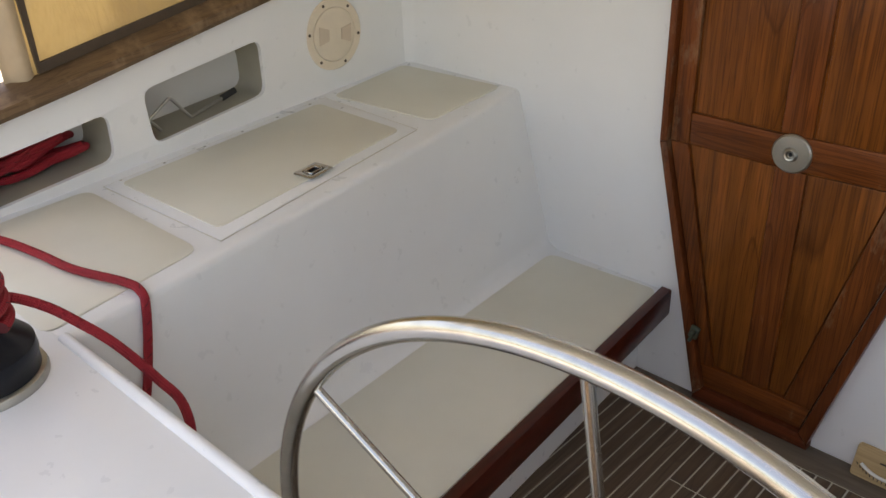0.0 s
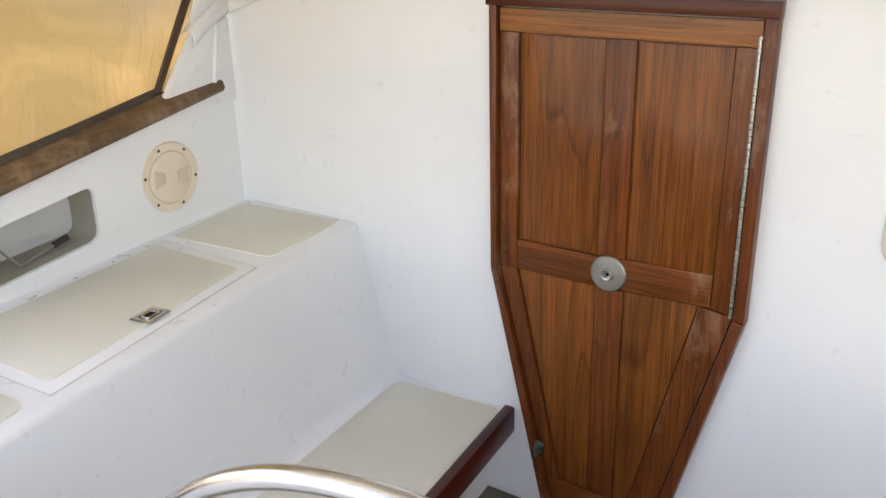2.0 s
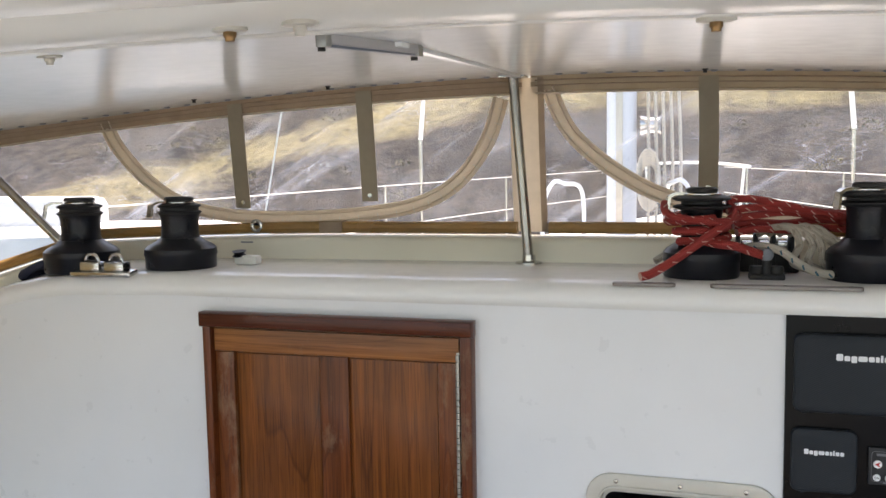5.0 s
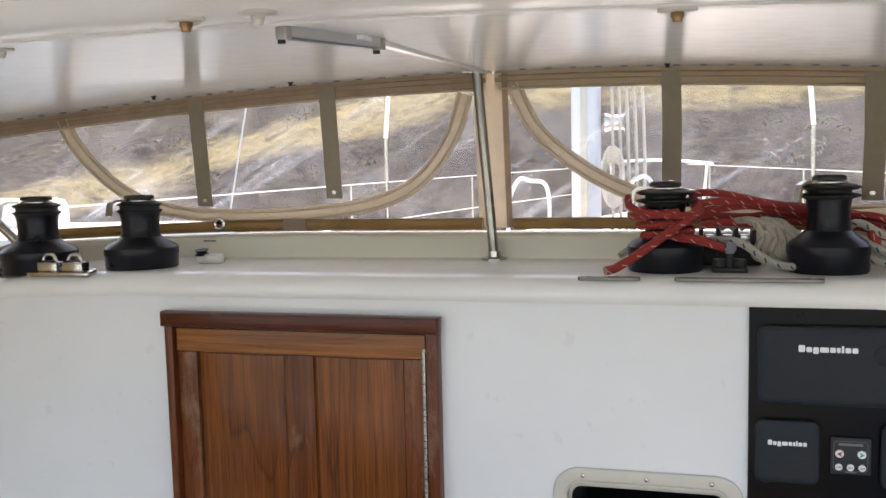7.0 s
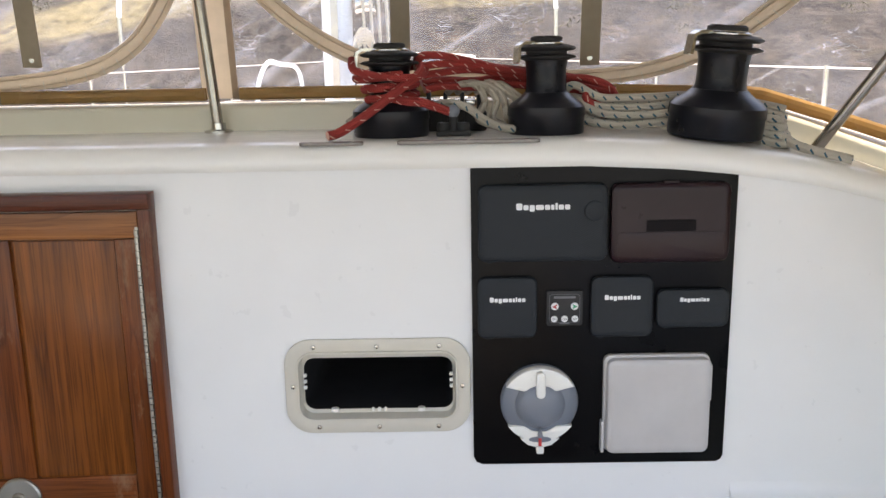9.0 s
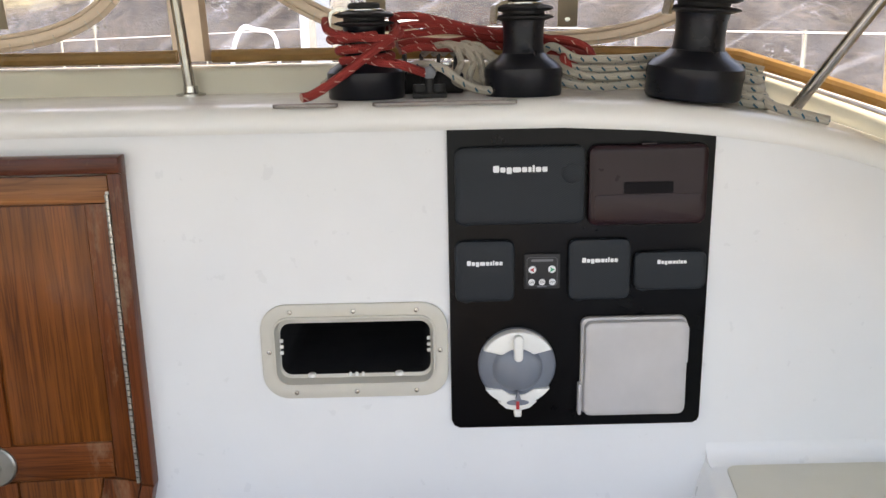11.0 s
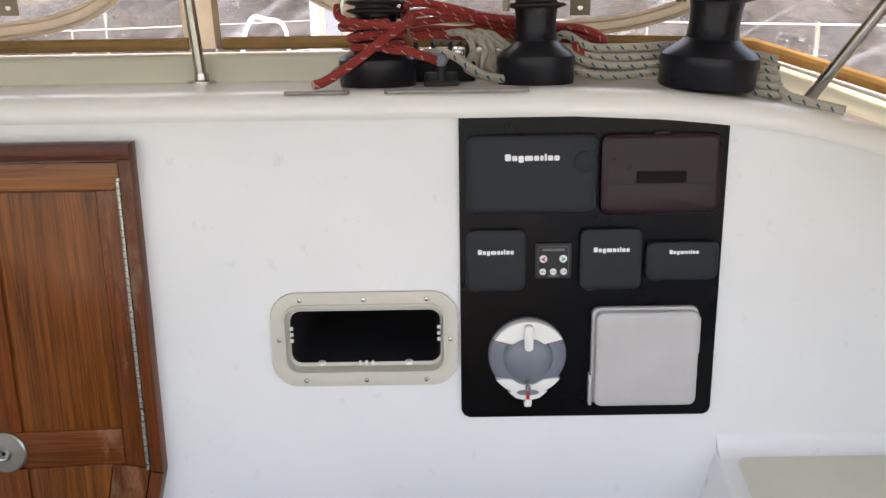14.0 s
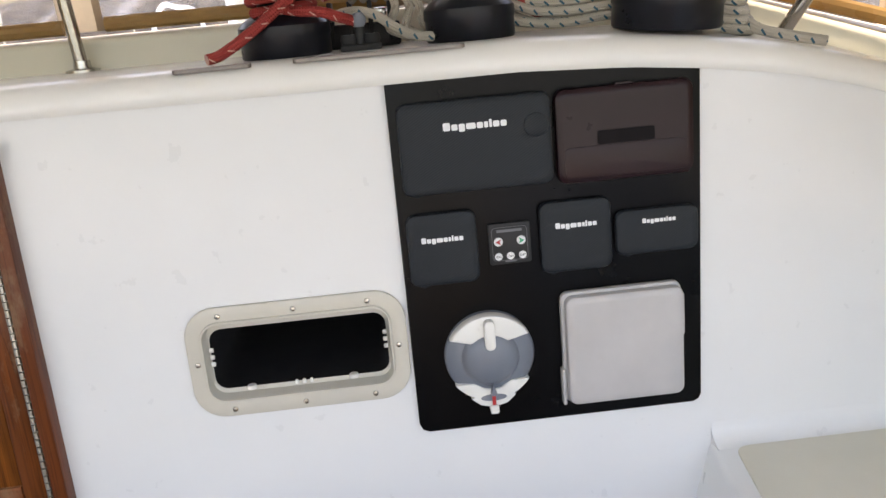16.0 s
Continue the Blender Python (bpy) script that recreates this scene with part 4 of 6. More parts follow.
bar("top_rail", [(-0.857, 1.207), (-0.857, 1.256), (-0.306, 1.256), (-0.306, 1.207)], T - 0.002, -0.004, M_TEAK_PALE, leaf)
bar("stile", [(-0.857, 1.206), (-0.811, 1.206), (-0.811, 0.661), (-0.856, 0.661)], T, -0.004, M_TEAK, leaf)
bar("stile", [(-0.352, 1.206), (-0.312, 1.206), (-0.312, 0.662), (-0.352, 0.670)], T, -0.004, M_TEAK, leaf)
bar("middle_stile", [(CL, 1.206), (CR, 1.206), (CR, 0.736), (CL, 0.736)], T + 0.003, -0.004, M_TEAK, leaf)
bar("middle_rail", [(-0.810, 0.734), (-0.595, 0.734), (-0.595, 0.662), (-0.810, 0.662)], T, -0.004, M_TEAK_X, leaf)
bar("middle_rail", [(-0.594, 0.737), (-0.353, 0.744), (-0.353, 0.671), (-0.594, 0.664)], T, -0.004, M_TEAK_X, leaf)
bar("middle_stile", [(CL, 0.661), (CR, 0.661), (CR, 0.109), (CL, 0.109)], T + 0.003, -0.004, M_TEAK, leaf)
bar("stile", [(-0.855, 0.660), (-0.811, 0.660), (-0.686, 0.108), (-0.717, 0.108)], T, -0.004, M_TEAK, leaf)
bar("stile", [(-0.306, 0.660), (-0.376, 0.669), (-0.505, 0.108), (-0.442, 0.108)], T, -0.004, M_TEAK, leaf)
bar("bottom_rail", [(-0.717, 0.107), (-0.442, 0.107), (-0.458, 0.045), (-0.701, 0.045)], T, -0.004, M_TEAK_X, leaf)
# planks of the panels
for x0, x1 in ((-0.809, CL - 0.001), (CR + 0.003, -0.354)):
    bar("panel", [(x0 + 0.003, 1.203), (x1, 1.203), (x1, 0.738), (x0 + 0.003, 0.737)], -0.0105, -0.004, M_TEAK_PANEL, leaf, 0.002)
bar("panel", [(-0.807, 0.659), (CL - 0.001, 0.659), (CL - 0.001, 0.111), (-0.683, 0.111)], -0.0105, -0.004, M_TEAK_PANEL, leaf, 0.002)
bar("panel", [(CR + 0.003, 0.660), (-0.380, 0.667), (-0.508, 0.111), (CR + 0.003, 0.111)], -0.0105, -0.004, M_TEAK_PANEL, leaf, 0.002)
# piano hinge
hinge = bar("hinge", [(-0.311, 1.228), (-0.305, 1.228), (-0.305, 0.660), (-0.311, 0.660)], -0.020, -0.012, M_DULL, door, 0.0)
bm = bmesh.new()
for i in range(44):
    z = 0.662 + i * 0.0128
    lathe([(0, 0), (0.0042, 0.0), (0.0042, 0.0105), (0, 0.0105)], 8, bm, pose(-0.308, -0.0225, z))
part("knuckle", bm, M_DULL, hinge)
# round knob plate
knob = lathe([(0, 0), (0.0325, 0), (0.0325, 0.004), (0.030, 0.007), (0.012, 0.008), (0.011, 0.012), (0.009, 0.014), (0.006, 0.013), (0.0055, 0.007), (0, 0.007)], 40)
part("knob_plate", moved(knob, pose(-0.580, T, 0.700, 90) @ Matrix.Diagonal((1.28, 1.28, 1.1, 1))), M_DULL, door, "round brushed steel knob plate")
# flat disc with the hole's shade painted on
part("keyhole", moved(lathe([(0, 0), (0.004, 0), (0.004, 0.002), (0, 0.002)], 16), pose(-0.580, T - 0.0085, 0.700, 90)), M_HOLLOW_SHADE, door)
latch = box(-0.012, -0.008, -0.018, 0.012, 0.0, 0.018, 0.003)
lathe([(0, 0), (0.007, 0), (0.008, 0.010), (0.005, 0.016), (0, 0.017)], 14, latch, pose(0, -0.006, 0.003, 90))
box(-0.004, -0.018, -0.024, 0.004, -0.008, 0.004, 0.002, 2, latch)
part("turn_latch", moved(latch, pose(-0.738, T - 0.006, 0.195, 0, 14, 0)), M_BRONZE, door, "small verdigris bronze turn latch")


# ---- instrument panel ----
panel = thing("dashboard", "glossy black acrylic instrument panel on the white bulkhead", "panel")
PW0, PW1, PB = 0.296, 0.775, 0.752
top = [(PW0 + (PW1 - PW0) * i / 12, 1.3235 + 0.004 * math.sin(math.pi * i / 12) - 0.017 * max(0, (i / 12 - 0.45) / 0.55) ** 2) for i in range(13)]
foot = [(PW1 - 0.004, PB + 0.014), (PW1 - 0.008, PB + 0.005), (PW1 - 0.017, PB), (PW0 + 0.016, PB), (PW0 + 0.005, PB + 0.005), (PW0, PB + 0.016)]
part("backplate", prism(top + foot, "y", -0.007, 0.0, r=0.0015), M_BLACK, panel)


def dome(w, h, depth, r, crown=0.012):
    """A rounded moulded cover, its back at y = 0 and its face towards -y."""
    bm = bmesh.new()
    rings = []
    for inset_, y in ((0.0, 0.0), (-0.001, -depth * 0.5), (0.001, -depth * 0.82), (0.005, -depth * 0.96), (0.012, -depth)):
        rings.append([bm.verts.new((x, y, z)) for x, z in rrect(w - 2 * inset_, h - 2 * inset_, max(0.002, r - inset_ * 0.6), 5)])
    for a, b in zip(rings, rings[1:]):
        for i in range(len(a)):
            bm.faces.new((a[i - 1], a[i], b[i], b[i - 1]))
    bm.faces.new(rings[-1])
    return bm


GLYPHS = ((0.95, 1.35, 0.0), (0.80, 1.0, 0.0), (0.80, 1.3, -0.3), (1.25, 1.0, 0.0), (0.80, 1.0, 0.0), (0.50, 1.0, 0.0), (0.34, 1.35, 0.0), (0.82, 1.0, 0.0), (0.80, 1.0, 0.0))


def bars_for_word(parent, x, z, w, h, y, mat=M_PRINT):
    """A brand mark as a row of plain blocks."""
    unit = w / (sum(g[0] for g in GLYPHS) + 0.16 * (len(GLYPHS) - 1))
    px = x - w / 2
    for gw, gh, low in GLYPHS:
        hh = h * 0.72 * gh
        z0 = z - h * 0.36 + low * h * 0.72
        part("print_block", prism(rrect(gw * unit, hh, min(gw * unit, hh) * 0.22, 2, px + gw * unit / 2, z0 + hh / 2), "y", y - 0.0006, y), mat, parent)
        px += (gw + 0.16) * unit


# x0, x1, z0, z1, depth, mark centre (dx, dz), mark size
def instrument(x0, x1, z0, z1, depth, mark, label, knob_at=None):
    w, h = x1 - x0, z1 - z0
    ob = thing("instrument_cover", label, "instrument cover", pose((x0 + x1) / 2, -0.007, (z0 + z1) / 2), "instrument covers on the black panel")
    body = part("cover", dome(w, h, depth, 0.014), M_COVER, ob)
    bars_for_word(ob, mark[0], mark[1], mark[2], mark[3], -depth)
    if knob_at:
        part("round_bump", moved(lathe([(0.019, 0), (0.018, 0.003), (0.012, 0.0055), (0, 0.006)], 24), pose(knob_at[0], -depth + 0.001, knob_at[1], 90)), M_COVER, ob)
    # finger lip at the lower left corner
    part("finger_lip", sweep([(-w / 2 + 0.004, -0.003, -h / 2 + 0.004), (-w / 2 + 0.02, -0.004, -h / 2 - 0.0025), (-w / 2 + 0.034, -0.003, -h / 2 + 0.002)], 0.003, 8), M_COVER, ob)
    return ob


instrument(0.309, 0.540, 1.153, 1.292, 0.018, (0.0, 0.030, 0.096, 0.0125), "large dark slate moulded display cover with a printed mark", (0.092, 0.022))
instrument(0.307, 0.4145, 1.008, 1.122, 0.014, (0.0, 0.016, 0.065, 0.0095), "square dark slate instrument cover with a printed mark")
instrument(0.514, 0.6265, 1.008, 1.121, 0.014, (0.0, 0.018, 0.065, 0.0095), "square dark slate instrument cover with a printed mark")
instrument(0.634, 0.765, 1.024, 1.095, 0.014, (0.002, 0.017, 0.053, 0.008), "low wide dark slate instrument cover with a printed mark")

plum = thing("display_cover", "smoked plum plastic display cover with a dark slot", "instrument cover", pose(0.653, -0.007, 1.220), "instrument covers on the black panel")
part("cover", dome(0.212, 0.144, 0.018, 0.016), M_PLUM, plum)
part("slot", prism(rrect(0.088, 0.021, 0.003, 3, 0.0, -0.004), "y", -0.0195, -0.017), M_PLUM_D, plum)
# paler plate paints in the reflection on the cover's lower half
part("sheen_face", prism(rrect(0.190, 0.048, 0.008, 4, 0.0, -0.040), "y", -0.0190, -0.017, r=0.0006), M_PLUM_SHEEN, plum, "lower face, painted slightly paler for a reflection")
part("hinge_tab", prism(rrect(0.026, 0.003, 0.001, 2, 0.0, 0.0735), "y", -0.014, -0.004), M_PLUM, plum)

thr = thing("thruster_switch", "small black bow-thruster switch plate with five round buttons", "switch", pose(0.466, -0.007, 1.062))
part("plate", prism(rrect(0.066, 0.066, 0.003, 3), "y", -0.006, 0.0, r=0.001), M_RUBBER, thr)
bm = prism(rrect(0.056, 0.054, 0.006, 4), "y", -0.0066, -0.006, holes=[rrect(0.0548, 0.0528, 0.0055, 4)[::-1]])
part("outline", bm, M_GREYPRINT, thr)
part("wordmark", prism(rrect(0.040, 0.0042, 0.001, 2, 0.0, 0.021), "y", -0.0066, -0.006), M_GREYPRINT, thr, "plain grey printed bar")


def letters(word, size, x, y, z, mat, parent):
    cu = bpy.data.curves.new("lettering", "FONT")
    cu.body, cu.size, cu.align_x, cu.align_y, cu.extrude = word, size, "CENTER", "CENTER", 0.0002
    tmp = bpy.data.objects.new("lettering", cu)
    me = bpy.data.meshes.new_from_object(tmp)
    bpy.data.objects.remove(tmp)
    me.transform(pose(x, y, z, 90))
    me.materials.append(mat)
    ob = new("lettering", me)
    ob.parent = parent
    return ob


for dx, mat in ((-0.018, M_RED), (0.018, M_GREEN)):
    btn = part("button", moved(lathe([(0, 0), (0.0072, 0), (0.0068, 0.002), (0, 0.0024)], 20), pose(dx, -0.006, 0.004, 90)), M_PRINT, thr, "round white button with an arrow")
    sg = -1 if dx < 0 else 1
    part("arrow", prism([(dx + sg * 0.0048, 0.004), (dx - sg * 0.004, 0.0088), (dx - sg * 0.0018, 0.004), (dx - sg * 0.004, -0.0008)], "y", -0.0092, -0.0083), mat, btn)
for dx, word in ((-0.019, "ON"), (0.0, "ON"), (0.019, "OFF")):
    btn = part("button", moved(lathe([(0, 0), (0.0062, 0), (0.0058, 0.002), (0, 0.0024)], 20), pose(dx, -0.006, -0.020, 90)), M_PRINT, thr)
    letters(word, 0.0052, dx, -0.0087, -0.020, M_RUBBER, btn)
part("wordmark", prism(rrect(0.018, 0.0022, 0.0008, 2, 0.0, -0.0285), "y", -0.0066, -0.006), M_GREYPRINT, thr)

# bulkhead compass: white shroud, grey dome, red lubber
comp = thing("bulkhead_compass", "white and slate-grey round bulkhead compass with a red pointer", "compass", pose(0.420, -0.007, 0.881))
R = 0.0730
part("flange", moved(lathe([(0, 0), (R, 0), (R, 0.008), (R - 0.004, 0.014), (0.05, 0.022), (0, 0.022)], 48), pose(0, 0, 0, 90)), M_GREYP, comp, "slate grey round flange")
part("dome", moved(lathe([(0.048, 0.018), (0.045, 0.026), (0.036, 0.034), (0.02, 0.039), (0, 0.040)], 40), pose(0, 0, 0, 90)), M_GREYP, comp, "smooth slate grey dome cover")


bm = prism([(R * math.cos(radians(30 + 120 * i / 24)), R * math.sin(radians(30 + 120 * i / 24))) for i in range(25)] + [(-0.03, 0.028), (0.0, 0.025), (0.03, 0.028)], "y", -0.030, -0.006, r=0.004)
brow = part("shroud", bm, M_WPLAST, comp, "white crescent shroud")
part("ridge", prism(rrect(0.017, 0.050, 0.008, 5, 0.0, 0.044), "y", -0.043, -0.026, r=0.003), M_WPLAST, brow)
low = [(R * math.cos(radians(215 + 30 * i / 8)), R * math.sin(radians(215 + 30 * i / 8))) for i in range(9)] + [(-0.036, -0.068), (-0.022, -0.080), (0.0, -0.086), (0.022, -0.080), (0.036, -0.068)] + \
      [(R * math.cos(radians(295 + 30 * i / 8)), R * math.sin(radians(295 + 30 * i / 8))) for i in range(9)] + [(0.030, -0.042), (0.014, -0.052), (0, -0.054), (-0.014, -0.052), (-0.030, -0.042)]
chin = part("chin", prism(low, "y", -0.024, -0.004, r=0.003), M_WPLAST, comp, "white lower bezel")
part("scale", prism([(0.021 * math.cos(2 * math.pi * i / 24), -0.068 + 0.0055 * math.sin(2 * math.pi * i / 24)) for i in range(24)], "y", -0.0255, -0.023), M_GREYP, chin)
part("pointer", prism([(-0.005, -0.058), (0, -0.040), (0.005, -0.058)], "y", -0.042, -0.026), M_GREYP, chin)
part("red_line", box(-0.003, -0.0275, -0.081, 0.003, -0.024, -0.063, 0.0008), M_RED, chin)
part("tip", box(-0.007, -0.030, -0.096, 0.007, -0.010, -0.081, 0.003), M_WPLAST, chin)

# milky grey lidded box
gb = thing("cover_box", "milky grey square plastic instrument lid", "cover", pose(0.637, -0.007, 0.878))
part("tray", prism(rrect(0.197, 0.190, 0.014, 4), "y", -0.014, 0.0, r=0.003), M_GREYBOX, gb)
part("lid", moved(dome(0.190, 0.184, 0.018, 0.014), pose(0.002, -0.013, -0.002)), M_GREYBOX, gb)
for dx, dz, hh in ((-0.0995, -0.065, 0.062), (0.0985, 0.040, 0.07)):
    part("side_lug", box(dx - 0.003, -0.020, dz - hh / 2, dx + 0.003, -0.001, dz + hh / 2, 0.002), M_GREYBOX, gb)

# ---- open vent in the bulkhead ----
vent = thing("opening_port", "off-white plastic port frame without its pane, dark inside", "port")
vx, vz = VENT
bm = prism(rrect(0.350, 0.186, 0.050, 8, vx, vz), "y", -0.008, 0.001, r=0.003, holes=[rrect(0.292, 0.126, 0.026, 6, vx, vz + 0.002)[::-1]])
fr = part("frame", bm, M_OFFWHITE, vent)
bm = bmesh.new()
for i, (w, h, r, y) in enumerate(((0.302, 0.136, 0.030, -0.0082), (0.300, 0.134, 0.029, -0.013), (0.295, 0.129, 0.026, -0.0135), (0.292, 0.125, 0.024, -0.008), (0.289, 0.121, 0.022, 0.010), (0.283, 0.103, 0.020, 0.014))):
    ring = [bm.verts.new((x, y, z)) for x, z in rrect(w, h, r, 6, vx, vz + (0.002 if i < 5 else -0.001))]
    if i:
        for k in range(len(ring)):
            bm.faces.new((last_ring[k - 1], last_ring[k], ring[k], ring[k - 1]))
    last_ring = ring
part("inner_lip", bm, M_OFFWHITE, vent)
for dx, dz in ((-0.118, 0.0785), (0.0, 0.0785), (0.117, 0.0785), (-0.113, -0.0805), (0.001, -0.0805), (0.114, -0.0805), (-0.160, 0.001), (0.160, -0.001)):
    sc = part("screw", moved(lathe([(0.0048, 0), (0.004, 0.0018), (0.0015, 0.0022), (0.0012, 0.0008), (0, 0.0008)], 12), pose(vx + dx, -0.008, vz + dz, 90)), M_STEEL, vent)
for dx, w in ((-0.085, 0.016), (0.081, 0.016), (-0.012, 0.006), (0.0, 0.007), (0.012, 0.006)):
    part("drain_lug", moved(lathe([(w / 2, 0), (w / 2 * 0.9, 0.006), (0, 0.008)], 12), pose(vx + dx, 0.012, vz - 0.0560)), M_WPLAST, vent)
for sx in (-1, 1):
    for dz in (0.018, 0.006, -0.006):
        part("hinge_lug", moved(lathe([(0.004, 0), (0.0036, 0.006), (0, 0.007)], 10), pose(vx + sx * 0.1420, 0.008, vz + dz, 0, -sx * 90)), M_WPLAST, vent)
# cabin gloom behind the port is painted onto this box
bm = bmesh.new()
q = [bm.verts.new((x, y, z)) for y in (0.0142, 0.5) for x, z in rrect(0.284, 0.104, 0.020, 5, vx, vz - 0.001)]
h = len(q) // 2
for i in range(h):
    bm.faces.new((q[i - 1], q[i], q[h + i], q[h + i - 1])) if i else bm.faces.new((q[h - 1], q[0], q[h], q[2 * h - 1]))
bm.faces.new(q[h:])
part("inside", bm, M_HOLLOW_SHADE, vent, "inside of the cabin, painted dark for its shade")


# ---- winches ----
def winch(label, jaw=1.0):
    w = thing("winch", label, "winch", group="sheet winches on the coaming")
    part("base", lathe([(0, 0), (0.070, 0), (0.072, 0.003), (0.072, 0.030), (0.074, 0.034), (0.073, 0.048), (0.066, 0.056), (0.050, 0.066), (0.042, 0.074), (0, 0.074)], 44), M_WINCH, w)
    drum = [(0.041, 0.072), (0.0385, 0.080), (0.0375, 0.095), (0.038, 0.118), (0.040, 0.128), (0.041, 0.132)]
    part("drum", lathe(drum, 44), M_WINCH, w)
    part("jaw", lathe([(0.040, 0.130), (0.055 * jaw, 0.1345), (0.056 * jaw, 0.137), (0.048 * jaw, 0.140), (0.036, 0.141)], 44), M_RUBBER, w)
    part("jaw", lathe([(0.036, 0.146), (0.049 * jaw, 0.147), (0.056 * jaw, 0.1505), (0.055 * jaw, 0.153), (0.044 * jaw, 0.157), (0.032, 0.158)], 44), M_RUBBER, w)
    part("neck", lathe([(0.039, 0.139), (0.039, 0.148)], 32), M_RUBBER, w)
    part("collar", lathe([(0.036 * jaw, 0.156), (0.037 * jaw, 0.158), (0.037 * jaw, 0.161), (0.033 * jaw, 0.163), (0, 0.163)], 32), M_CHROME, w, "polished chrome collar")
    part("top_cap", lathe([(0.030, 0.164), (0.030, 0.170), (0.026, 0.173), (0.014, 0.173), (0.012, 0.168), (0, 0.168)], 32), M_RUBBER, w)
    part("feeder_arm", sweep([(-0.030, -0.012, 0.161), (-0.048, -0.020, 0.161), (-0.058, -0.024, 0.155), (-0.060, -0.026, 0.140), (-0.062, -0.028, 0.126)], 0.0, flat=(0.008, 0.0028, (-0.7, -0.3, 0.6))), M_CHROME, w, "polished chrome rope feeder")
    return w


def sized(x, y, z, turn, s, sz):
    return pose(x, y, z, 0, 0, turn) @ Matrix.Diagonal((s, s, sz, 1))


first = winch("black self-tailing winch with chrome feeder on the white shelf")
WA, WB, WC = (0.148, 0.13), (0.445, 0.13), (0.760, 0.105)
first.matrix_basis = sized(*WB, shelf_z(0.445), 5, 1.0, 1.05)
a_ = copy_thing(first, sized(*WA, shelf_z(0.148), -10, 1.0, 0.96))
tagged(a_, "black self-tailing winch wrapped in red rope")
c_ = copy_thing(first, pose(WC[0], WC[1], 1.3635, 3.0, 4, 0) @ Matrix.Diagonal((1.22, 1.22, 1.12, 1)))
tagged(c_, "larger black self-tailing winch with chrome feeder, pale rope behind it")
p1 = winch("larger black self-tailing winch beside a chrome fairlead", 0.80)
p1.matrix_basis = sized(-1.270, 0.080, shelf_z(-1.27) - 0.001, 25, 1.17, 1.02)
p2 = copy_thing(p1, sized(-1.01, 0.10, shelf_z(-1.01), 40, 0.95, 0.93))
tagged(p2, "black self-tailing winch with chrome feeder near a white turning block")

# winch on the helm deck, with a crimson line round it
aw = copy_thing(first, sized(-1.115, -1.425, 0.682, 120, 1.08, 1.1))
aw["group"] = ""
tagged(aw, "black winch on the helm deck with crimson rope round its drum", "winch")
part("plinth", lathe([(0, -0.0), (0.079, 0.0), (0.080, 0.005), (0.078, 0.011), (0.074, 0.013), (0, 0.013)], 40), M_DULL, aw, "worn metal base ring")


# ---- ropes ----
def line(name, pts, r, mat, label, steps=8):
    ob = part(name, sweep(smooth(pts, steps), r, 10), mat)
    return tagged(ob, label, "rope")


sz = shelf_z(0.2)
ax, ay = WA
helix = [(ax + 0.049 * math.cos(a), ay + 0.049 * math.sin(a), sz + 0.078 + 0.0045 * a / 1.0 * 0.72) for a in np.linspace(-2.4, 2 * math.pi * 2.6 - 2.4, 40)]
line("red_sheet", [(0.040, 0.018, sz + 0.010), (0.062, 0.030, sz + 0.016), (0.110, 0.050, sz + 0.046), (0.160, 0.062, sz + 0.083), (0.200, 0.092, sz + 0.112), (0.205, 0.135, sz + 0.13), (0.165, 0.178, sz + 0.128), (0.105, 0.165, sz + 0.118), (0.087, 0.118, sz + 0.108)] + helix[::-1][6:] + [(0.20, 0.075, sz + 0.066), (0.235, 0.085, sz + 0.055), (0.262, 0.10, sz + 0.045)], 0.0085, M_ROPE_RED, "red braided sheet wound round the winch", 4)
line("red_sheet_tail", [(0.078, 0.115, sz + 0.145), (0.085, 0.09, sz + 0.125), (0.13, 0.075, sz + 0.114), (0.19, 0.08, sz + 0.110), (0.215, 0.13, sz + 0.12), (0.20, 0.15, sz + 0.146), (0.24, 0.155, sz + 0.150), (0.30, 0.17, sz + 0.138), (0.36, 0.20, sz + 0.124), (0.46, 0.225, sz + 0.112), (0.55, 0.225, sz + 0.092), (0.59, 0.21, sz + 0.076)], 0.0075, M_ROPE_RED, "red braided sheet lying over the shelf")
RED_RUNS = ((0.134, 0.130, 0.120, 0.104, 0.100), (0.118, 0.122, 0.110, 0.094, 0.082), (0.103, 0.100, 0.106, 0.090, 0.070), (0.092, 0.088, 0.092, 0.078, 0.060))
for k, zs in enumerate(RED_RUNS):
    dy = 0.012 * (k % 3)
    line("red_coil", [(0.195 + 0.006 * k, 0.13 + dy, sz + zs[0] - 0.006), (0.25, 0.15 + dy, sz + zs[0]), (0.31, 0.18 + dy, sz + zs[1]), (0.38, 0.195 + dy, sz + zs[2]), (0.48, 0.20 + dy, sz + zs[3]), (0.535, 0.19 + dy, sz + zs[4]), (0.575 + 0.010 * k, 0.175 + dy, sz + zs[4] - 0.018), (0.590 - 0.008 * k, 0.16 + dy, sz + 0.040 - 0.004 * k), (0.555 - 0.01 * k, 0.155 + dy, sz + 0.046 + 0.006 * k), (0.535, 0.17 + dy, sz + 0.062 + 0.004 * k)], 0.0075, M_ROPE_RED, "coiled red braided sheet behind the winches")
